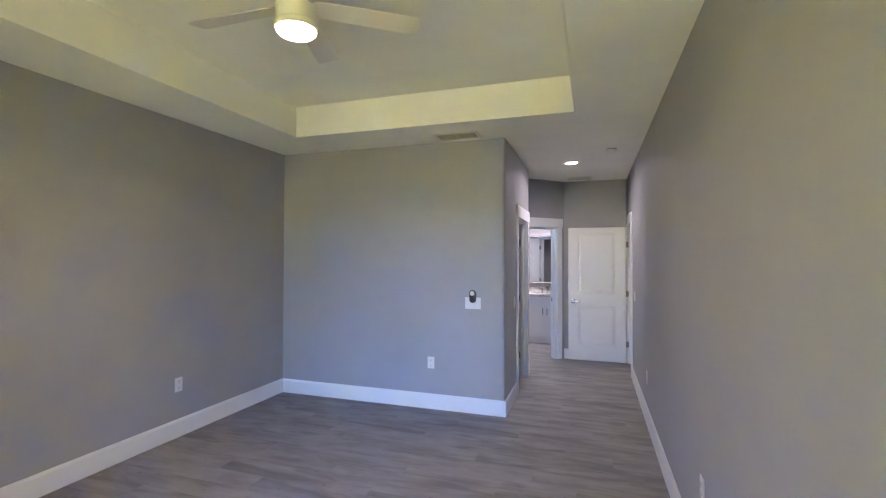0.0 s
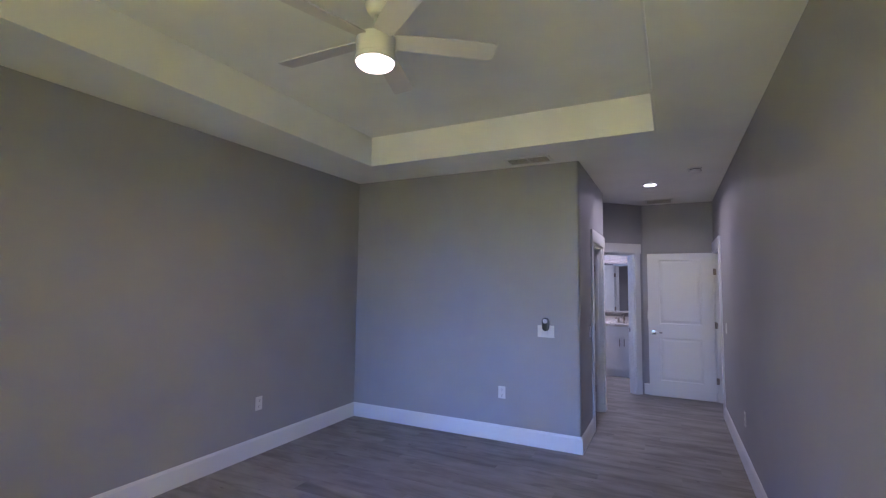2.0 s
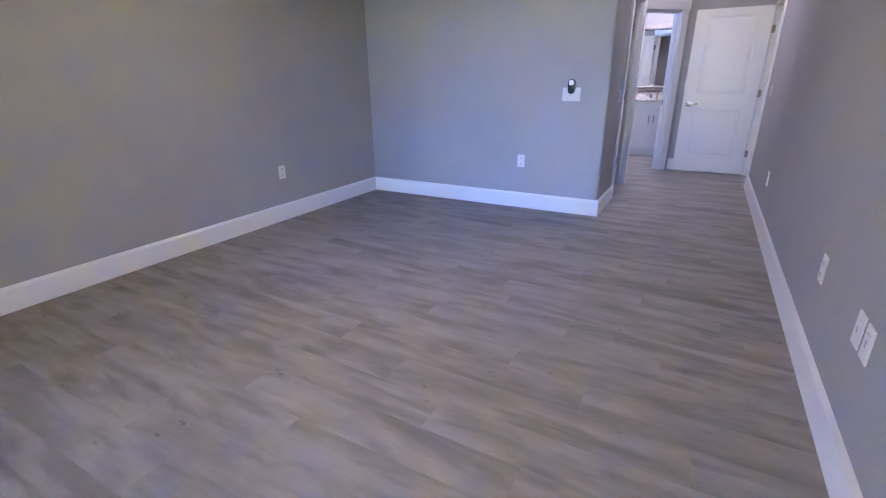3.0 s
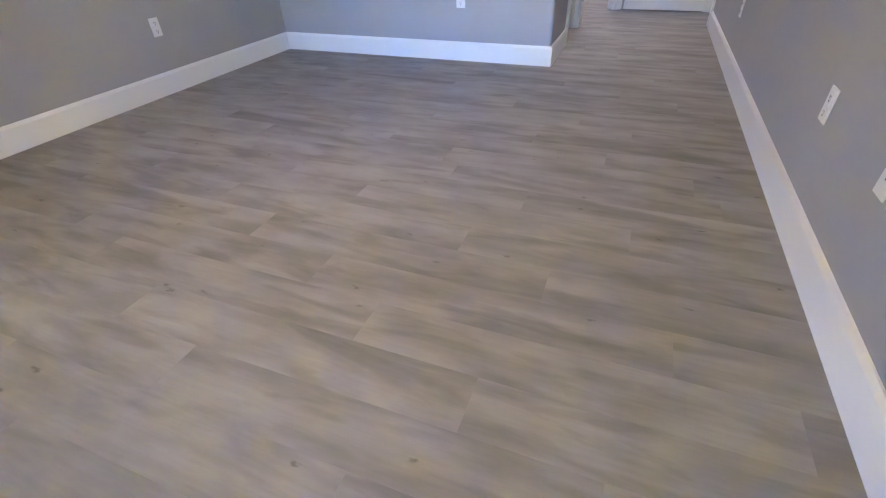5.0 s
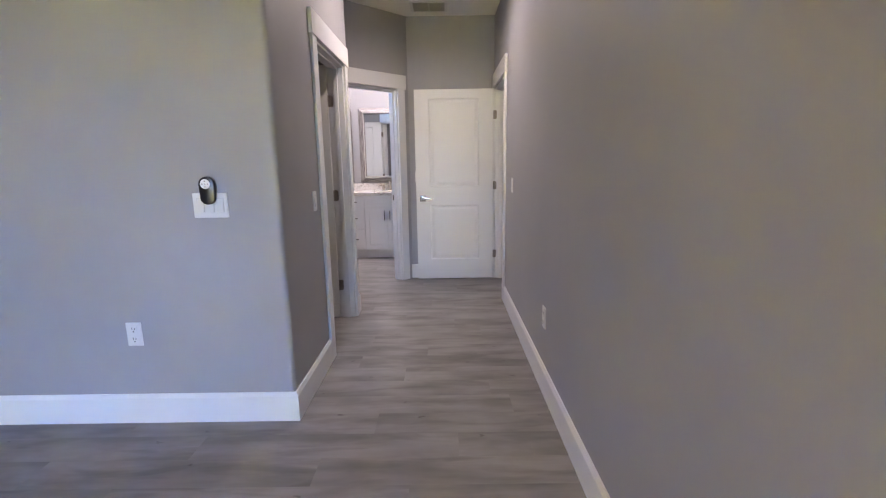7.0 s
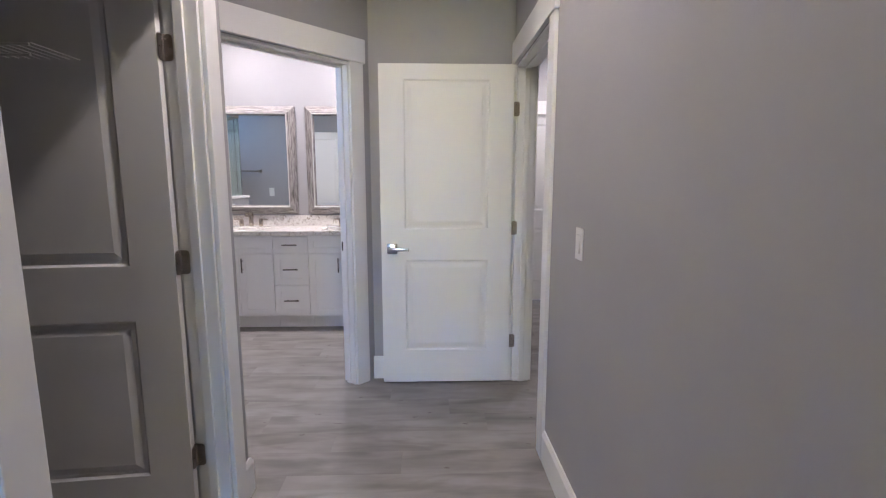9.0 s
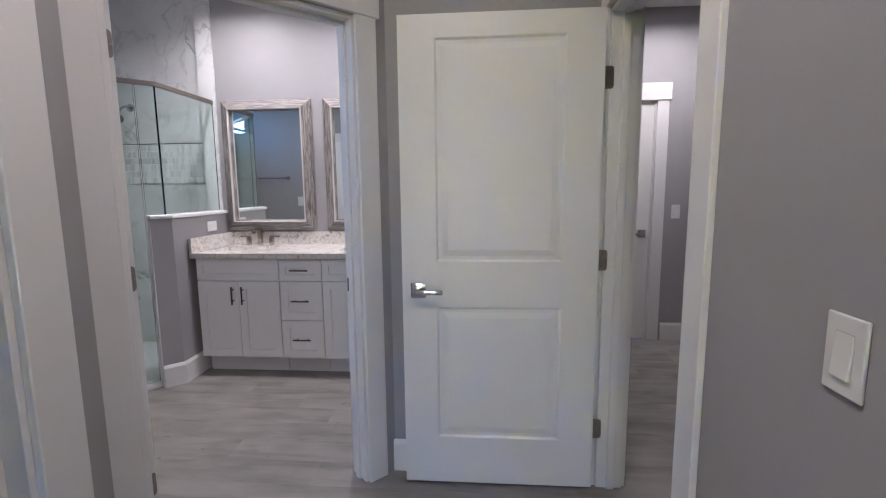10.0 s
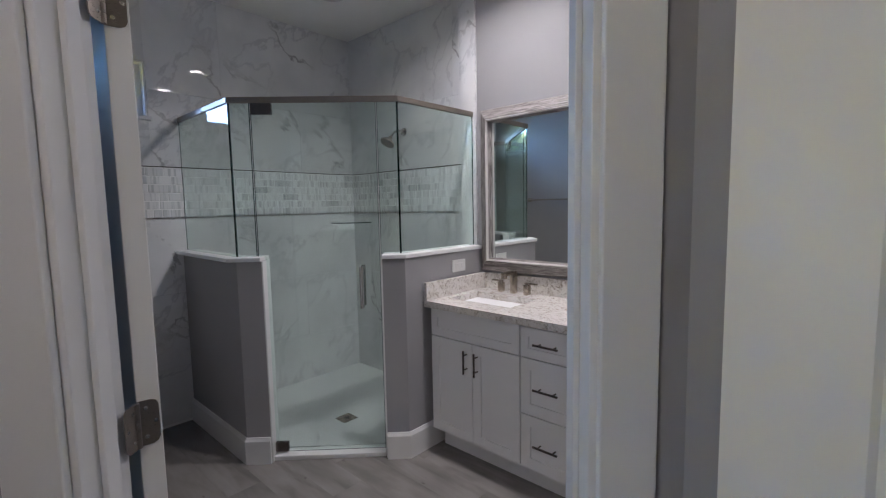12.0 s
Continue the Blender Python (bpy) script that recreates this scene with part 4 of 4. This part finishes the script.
def shower_head():
    t = thing("wall_shower", pose(-2.81, 9.257, 2.034), "polished shower head on a bent wall arm", "shower fixture")
    part("flange", lathe([(0, 0), (0.032, 0), (0.03, 0.006), (0.016, 0.012), (0, 0.012)], 28), chrome, t, smooth=True, m=pose(0, 0, 0, 90))
    path = [(0, 0.0, 0), (0, -0.055, 0.003), (0, -0.09, -0.012), (0, -0.125, -0.042), (0, -0.135, -0.056)]
    b = bmesh.new()
    for p, q in zip(path, path[1:]):
        v = Vector(q) - Vector(p)
        cyl(b, 0.0095, 0.0095, Matrix.Translation(p) @ v.to_track_quat("Z", "Y").to_matrix().to_4x4(), v.length + 0.004, 14)
    part("arm", b, chrome, t, smooth=True)
    part("head", lathe([(0, 0.0), (0.014, 0.0), (0.018, -0.02), (0.05, -0.045), (0.056, -0.055), (0.054, -0.064), (0, -0.064)], 32), dark_nickel, t, smooth=True, m=pose(0, -0.133, -0.052, -35))


shower_head()


def corner_shelf():
    t = thing("corner_shelf", pose(-3.488, 9.256, 1.318), "clear glass corner shelf in the shower", "shelf")
    pts = [(0, 0), (0, -0.24)] + [(0.24 * math.sin(radians(a)), -0.24 * math.cos(radians(a))) for a in (15, 30, 45, 60, 75)] + [(0.24, 0)]
    pane = part("pane", prism(pts, 0, 0.008), shower_glass, t)
    pane.visible_shadow = False
    rim = part("polished_edge", prism([(0.232 * math.sin(radians(a)), -0.232 * math.cos(radians(a))) for a in range(0, 91, 15)][0:7]
                                      + [(0.2415 * math.sin(radians(a)), -0.2415 * math.cos(radians(a))) for a in range(90, -1, -15)], 0.0002, 0.0078), glass_edge, t)
    rim.visible_shadow = False


corner_shelf()


# ---- bathroom: vanity ----
def shaker(w, h, rail=0.055):
    """A recessed-panel front, x and z from 0, front at y = 0."""
    b = boxes((0, w, 0, 0.019, 0, h))
    front = [f for f in b.faces if f.normal.y < -0.9 or abs(f.calc_center_median().y) < 1e-6]
    bmesh.ops.recalc_face_normals(b, faces=b.faces[:])
    r = min(rail, h * 0.30)
    bmesh.ops.inset_individual(b, faces=front, thickness=r, depth=0, use_even_offset=True)
    bmesh.ops.inset_individual(b, faces=front, thickness=0.0012, depth=-0.007, use_even_offset=True)
    return b


def bar_pull(parent, x, z, upright):
    b = bmesh.new()
    if upright:
        cyl(b, 0.0055, 0.0055, pose(x, -0.032, z - 0.065), 0.13, 12)
    else:
        cyl(b, 0.0055, 0.0055, pose(x - 0.065, -0.032, z, 0, 90), 0.13, 12)
    h = part("handle", b, rail_nickel, parent, "satin nickel bar pull", True)
    for s in (-0.04, 0.04):
        b = bmesh.new()
        cyl(b, 0.004, 0.004, pose(x + (0 if upright else s), 0.0, z + (s if upright else 0), 90), 0.030, 10)
        part("standoff", b, rail_nickel, h, "", True)


VX, VY, VTOP, VB = -1.957, 8.652, 0.868, 0.140


def cabinet(x, w, kind, label):
    t = thing("vanity_cabinet", pose(x, VY, 0), label, "cabinet", "vanity cabinets")
    part("body", boxes((0.001, w - 0.001, 0.0195, 0.545, 0.130, VTOP), bevel=0.001, seg=1), cabinet_paint, t)
    part("plinth", boxes((0.002, w - 0.002, 0.10, 0.545, 0.0, 0.1295)), cabinet_paint, t, "recessed toe kick")
    g = 0.0035
    d_top = VTOP - 0.006
    if kind == "sink":
        part("false_drawer", shaker(w - 2 * g, 0.154), cabinet_paint, t, m=pose(g, 0, d_top - 0.154))
        dw = w / 2 - 1.5 * g
        for k in (0, 1):
            d = part("door", shaker(dw, d_top - 0.161 - VB), cabinet_paint, t, "white recessed-panel cabinet door", m=pose(g + k * (dw + g), 0, VB))
            bar_pull(d, dw - 0.035 if k == 0 else 0.035, d_top - 0.161 - VB - 0.10, True)
    else:
        hs = [0.279, 0.287, 0.154]
        z = VB
        for h in hs:
            d = part("drawer", shaker(w - 2 * g, h - 0.006), cabinet_paint, t, "white recessed-panel drawer front", m=pose(g, 0, z))
            bar_pull(d, w / 2 - g, h / 2, False)
            z += h + 0.001
    return t


cabinet(VX, 0.612, "sink", "white double-door vanity sink cabinet with bar pulls")
cabinet(VX + 0.612, 0.312, "drawers", "white three-drawer vanity cabinet with bar pulls")
cabinet(VX + 0.924, 0.610, "sink", "white double-door vanity sink cabinet with bar pulls")

CT0, CT1 = 0.8685, 0.906
SINKS = (VX + 0.257, VX + 0.924 + 0.305)
SW, SD0, SD1 = 0.215, 8.775, 9.04


def countertop():
    t = thing("countertop", pose(0, 0, 0), "speckled white and brown quartz vanity top", "countertop")
    x0, x1, y0, y1 = -1.984, -0.422, 8.628, 9.198
    a, c = SINKS
    part("slab", boxes((x0, x1, y0, SD0, CT0, CT1), (x0, x1, SD1, y1, CT0, CT1), (x0, a - SW, SD0, SD1, CT0, CT1), (a + SW, c - SW, SD0, SD1, CT0, CT1), (c + SW, x1, SD0, SD1, CT0, CT1)), quartz_top, t)
    part("backsplash", boxes((x0 + 0.021, x1, y1 - 0.020, y1, CT1, CT1 + 0.104), bevel=0.002), quartz_top, t)
    part("side_splash", boxes((x0, x0 + 0.020, y0, y1, CT1, CT1 + 0.104), bevel=0.002), quartz_top, t)


countertop()


def basin(x):
    t = thing("sink", pose(x, (SD0 + SD1) / 2, CT0 - 0.0008), "white rectangular undermount porcelain sink", "sink", "vanity sinks")
    w, d, h = SW + 0.012, (SD1 - SD0) / 2 + 0.012, 0.16
    b = bmesh.new()
    loops = []
    for (sx, sy, z) in ((w, d, 0), (w - 0.02, d - 0.02, -0.02), (w - 0.035, d - 0.035, -h + 0.03), (w - 0.065, d - 0.065, -h), (0.02, 0.02, -h - 0.004)):
        loops.append([b.verts.new((px * sx, py * sy, z)) for px, py in ((-1, -1), (1, -1), (1, 1), (-1, 1))])
    for p, q in zip(loops, loops[1:]):
        for i in range(4):
            j = (i + 1) % 4
            b.faces.new((p[i], p[j], q[j], q[i]))
    b.faces.new(loops[-1])
    bmesh.ops.recalc_face_normals(b, faces=b.faces[:])
    bmesh.ops.reverse_faces(b, faces=b.faces[:])
    part("bowl", b, porcelain, t)
    part("drain", lathe([(0, -0.160), (0.02, -0.160), (0.022, -0.163), (0, -0.164)], 24), nickel, t, smooth=True)


def faucet(x):
    t = thing("faucet", pose(x, 9.128, CT1), "brushed nickel widespread faucet with two levers", "faucet", "vanity faucets")
    part("spout_body", boxes((-0.017, 0.017, -0.017, 0.017, 0.0, 0.135), bevel=0.004), nickel, t, smooth=True)
    b = boxes((-0.015, 0.015, -0.115, 0.0165, 0.118, 0.139), (-0.014, 0.014, -0.115, -0.088, 0.100, 0.119), bevel=0.004)
    part("spout", b, nickel, t, smooth=True)
    for s in (-1, 1):
        h = part("lever_base", boxes((s * 0.095 - 0.017, s * 0.095 + 0.017, -0.017, 0.017, 0.0, 0.062), bevel=0.004), nickel, t, smooth=True)
        part("lever", boxes((min(s * 0.08, s * 0.165), max(s * 0.08, s * 0.165), -0.008, 0.008, 0.064, 0.074), bevel=0.003), nickel, h, smooth=True)


for sx in SINKS:
    basin(sx)
    faucet(sx)


def framed_mirror(x0, x1, label):
    z0, z1 = 1.022, 2.058
    t = thing("mirror", pose((x0 + x1) / 2, 9.198, z0), label, "mirror", "vanity mirrors")
    w, h, f = x1 - x0, z1 - z0, 0.088
    prof = [(0, 0), (0, -0.012), (0.006, -0.018), (0.060, -0.052), (0.068, -0.054), (0.072, -0.046), (0.076, -0.046), (0.080, -0.030), (f, -0.018), (f, 0)]
    for name, length, m in (("frame_rail", w, pose(-w / 2, 0, 0)), ("frame_rail", w, pose(w / 2, 0, h, 0, 180, 0)),
                            ("frame_stile", h, pose(w / 2, 0, 0, 0, -90, 0)), ("frame_stile", h, pose(-w / 2, 0, h, 0, 90, 0))):
        b = bmesh.new()
        a0 = [b.verts.new((p, y, p)) for p, y in prof]
        a1 = [b.verts.new((length - p, y, p)) for p, y in prof]
        for i in range(len(prof)):
            j = (i + 1) % len(prof)
            b.faces.new((a0[i], a0[j], a1[j], a1[i]))
        bmesh.ops.recalc_face_normals(b, faces=b.faces[:])
        rail = part(name, b, drift, t, "weathered grey wood frame rail", m=m)
        b = bmesh.new()
        bead = [(0.0695, -0.040), (0.0695, -0.0565), (0.073, -0.059), (0.0775, -0.0565), (0.0775, -0.040)]
        a0 = [b.verts.new((p, y, p)) for p, y in bead]
        a1 = [b.verts.new((length - p, y, p)) for p, y in bead]
        for i in range(len(bead)):
            j = (i + 1) % len(bead)
            b.faces.new((a0[i], a0[j], a1[j], a1[i]))
        bmesh.ops.recalc_face_normals(b, faces=b.faces[:])
        part("bead", b, bead_paint, rail, "pale inner bead")
    part("glass", boxes((-w / 2 + f - 0.004, w / 2 - f + 0.004, -0.014, -0.009, f - 0.004, h - f + 0.004)), mirror_silver, t, "clear silvered mirror glass")
    part("backing", boxes((-w / 2 + 0.01, w / 2 - 0.01, -0.008, 0, 0.01, h - 0.01)), dark_gap, t)


framed_mirror(-1.992, -1.250, "framed mirror in weathered grey wood above the first sink")
framed_mirror(-1.153, -0.432, "framed mirror in weathered grey wood above the second sink")


def towel_bar():
    t = thing("towel_bar", pose(-2.71, 6.945, 1.50), "dark nickel towel bar on the bathroom wall", "towel bar")
    b = bmesh.new()
    cyl(b, 0.008, 0.008, pose(-0.30, 0.062, 0, 0, 90), 0.60, 16)
    part("bar", b, dark_nickel, t, smooth=True)
    for s in (-0.30, 0.30):
        part("bracket", boxes((s - 0.022, s + 0.022, 0, 0.008, -0.022, 0.022), (s - 0.010, s + 0.010, 0.008, 0.074, -0.010, 0.010), bevel=0.002), dark_nickel, t)


towel_bar()


def toilet():
    t = thing("toilet", pose(-3.485, 7.33, 0), "white porcelain toilet below the high window", "toilet")
    part("tank", boxes((0.005, 0.19, -0.20, 0.20, 0.38, 0.74), bevel=0.02, seg=3), porcelain, t, smooth=True)
    part("tank_lid", boxes((0.0, 0.20, -0.21, 0.21, 0.741, 0.775), bevel=0.01, seg=3), porcelain, t, smooth=True)

    def oval(cx, rx, ry, z):
        return [(cx + rx * math.cos(2 * math.pi * i / 28), ry * math.sin(2 * math.pi * i / 28), z) for i in range(28)]

    def loft(rings):
        b = bmesh.new()
        vs = [[b.verts.new(p) for p in r] for r in rings]
        for p, q in zip(vs, vs[1:]):
            for i in range(28):
                b.faces.new((p[i], p[(i + 1) % 28], q[(i + 1) % 28], q[i]))
        b.faces.new(vs[0][::-1])
        b.faces.new(vs[-1])
        bmesh.ops.recalc_face_normals(b, faces=b.faces[:])
        return b

    part("bowl", loft([oval(0.33, 0.24, 0.11, 0.0), oval(0.33, 0.23, 0.10, 0.10), oval(0.38, 0.24, 0.13, 0.22), oval(0.42, 0.27, 0.18, 0.34), oval(0.42, 0.28, 0.185, 0.39)]), porcelain, t, smooth=True)
    part("seat", loft([oval(0.43, 0.28, 0.188, 0.391), oval(0.43, 0.285, 0.192, 0.40), oval(0.43, 0.28, 0.188, 0.412)]), porcelain, t, smooth=True)
    part("lid", loft([oval(0.43, 0.278, 0.186, 0.413), oval(0.43, 0.28, 0.188, 0.425), oval(0.43, 0.262, 0.17, 0.434)]), porcelain, t, smooth=True)


toilet()


# ---- closet ----
def wire_shelf():
    t = thing("wire_shelf", pose(-2.2, 6.32, 1.72), "white coated wire closet shelf with hanging rod", "shelf")
    b = bmesh.new()
    for y in (-0.01, -0.30):
        cyl(b, 0.004, 0.004, pose(-1.1, y, 0, 0, 90), 2.2, 8)
    cyl(b, 0.004, 0.004, pose(-1.1, -0.30, -0.03, 0, 90), 2.2, 8)
    part("rails", b, white_plastic, t)
    b = bmesh.new()
    for k in range(74):
        box(b, -1.09 + 0.03 * k, -1.0875 + 0.03 * k, -0.30, -0.01, 0.003, 0.0055)
    part("wires", b, white_plastic, t)
    for x in (-0.8, 0.3):
        b = bmesh.new()
        v = Vector((0, -0.28, 0.28))
        cyl(b, 0.005, 0.005, Matrix.Translation((x, -0.005, -0.28)) @ v.to_track_quat("Z", "Y").to_matrix().to_4x4(), v.length, 8)
        part("bracket", b, white_plastic, t)


wire_shelf()

# ---- outdoors ----
structure("ground", boxes((-90, 90, -90, 90, -0.30, -0.16)), lawn_green, "sunlit green lawn round the house", "ground")
structure("foundation", boxes((-3.64, 3.42, -0.62, 10.3, -0.16, -0.012)), stucco, "pale concrete slab under the house", "foundation")


def woods(name, cx, cy, length, angle, high, label):
    """A far belt of trees of many small leaf clumps."""
    rng = random.Random(name)
    verts, faces = [], []
    for k in range(5200):
        s = rng.uniform(-length / 2, length / 2)
        crown = high * (0.75 + 0.25 * math.sin(s * 0.55) + 0.12 * math.sin(s * 1.7))
        z = rng.uniform(0.0, 1.0) ** 0.8 * crown
        d = rng.uniform(-1.6, 1.6)
        r = rng.uniform(0.25, 0.55)
        n = Vector((rng.uniform(-1, 1), rng.uniform(-1, 1), rng.uniform(-1, 1))).normalized()
        u = n.orthogonal().normalized() * r
        w = n.cross(u).normalized() * r * 0.7
        c = Vector((s, d, z))
        i = len(verts)
        verts += [(c + u)[:], (c + w + n * 0.1)[:], (c - u)[:], (c - w + n * 0.1)[:]]
        faces.append((i, i + 1, i + 2, i + 3))
    me = bpy.data.meshes.new(name)
    me.from_pydata(verts, [], faces)
    me.materials.append(leaf_green)
    ob = tagged(new(name, me), label, "trees", "", "stuff")
    ob.matrix_basis = pose(cx, cy, -0.2, 0, 0, angle)


# the first three belts are unseen, added to hide low and sideways sky
woods("far_woods", -1.4, -24, 90, 0, 6.2, "unseen far belt of green trees that hides the low sky")
woods("front_woods", -12, -13, 26, 110, 6.5, "unseen tall green trees that hide the sky to the sides")
woods("edge_woods", 11.5, -13, 26, 77, 6.5, "unseen tall green trees that hide the sky to the sides")
woods("side_woods", -13, 7.4, 26, 90, 4.4, "green trees beyond the bathroom window")


def bare_tree():
    """A thin tree with forking bare twigs and a few leaves left on them."""
    t = thing("tree", pose(-7.4, 8.3, -0.16), "small tree with pale bare twigs on the lawn", "tree")
    rng = random.Random(5)
    wood, twigs = bmesh.new(), bmesh.new()
    verts, faces = [], []

    def grow(p, way, length, r, depth):
        q = p + way * length
        cyl(wood if depth > 3 else twigs, r, r * 0.68, Matrix.Translation(p) @ way.to_track_quat("Z", "Y").to_matrix().to_4x4(), length * 1.03, 7 if depth > 3 else 4)
        if depth == 0:
            for k in range(3):
                c = q + Vector((rng.uniform(-0.1, 0.1), rng.uniform(-0.1, 0.1), rng.uniform(-0.1, 0.1)))
                n = Vector((rng.uniform(-1, 1), rng.uniform(-1, 1), rng.uniform(0.2, 1))).normalized()
                u = n.orthogonal().normalized() * 0.035
                w = n.cross(u).normalized() * 0.018
                i = len(verts)
                verts.extend([(c + u)[:], (c + w)[:], (c - u)[:], (c - w)[:]])
                faces.append((i, i + 1, i + 2, i + 3))
            return
        for k in range(3 if depth in (5, 3) else 2):
            bend = Vector((rng.uniform(-1, 1), rng.uniform(-1, 1), rng.uniform(-0.35, 0.6))) * 0.75
            grow(q, (way + bend).normalized(), length * rng.uniform(0.66, 0.86), r * 0.66, depth - 1)

    grow(Vector((0, 0, 0)), Vector((0.1, 0, 1)).normalized(), 1.45, 0.075, 6)
    part("trunk", wood, bark, t, "pale grey-brown trunk and limbs", smooth=True)
    part("twigs", twigs, bark, t, "thin bare twigs")
    me = bpy.data.meshes.new("leaves")
    me.from_pydata(verts, [], faces)
    me.materials.append(leaf_green)
    new("leaves", me).parent = t


bare_tree()

# ---- floor planks, last ----
plank_joint = painted("plank_joint", (0.15, 0.13, 0.12), 0.8, 100, 0.1, 0.1)
floor = structure("floor", boxes((XL - 0.12, 3.42, YN - 0.12, 10.3, -0.012, -0.0035)), plank_joint, "grey-brown wood-look vinyl plank floor", "floor")
PW, PL = 0.182, 1.22
rng = random.Random(11)
plank_shapes = {}


def plank(x0, x1, y0, y1):
    key = (round(x1 - x0, 3), round(y1 - y0, 3))
    if key not in plank_shapes:
        plank_shapes[key] = mesh_of("plank", boxes((0, key[0], 0, key[1], -0.0034, 0.0), bevel=0.0003, seg=1), floor_vinyl)
    ob = new("plank", plank_shapes[key])
    ob.parent = floor
    ob.location = (x0, y0, 0)


y, k = YN - 0.06, 0
while y < 9.72:
    x0, x1 = (XL - 0.06, XR + 0.06) if y < 5.3 else (-3.5, 3.3)
    if y < 5.3:
        x1 = XR + 0.06
    x = x0 - (0.0, 0.41, 0.82, 0.20, 0.61, 1.02)[k % 6] + rng.choice((-0.05, 0, 0.05))
    while x < x1:
        a0, a1 = max(x, x0), min(x + PL, x1)
        if a1 - a0 > 0.03:
            plank(a0 + 0.0002, a1 - 0.0002, y + 0.0002, y + PW - 0.0002)
        x += PL
    y += PW
    k += 1
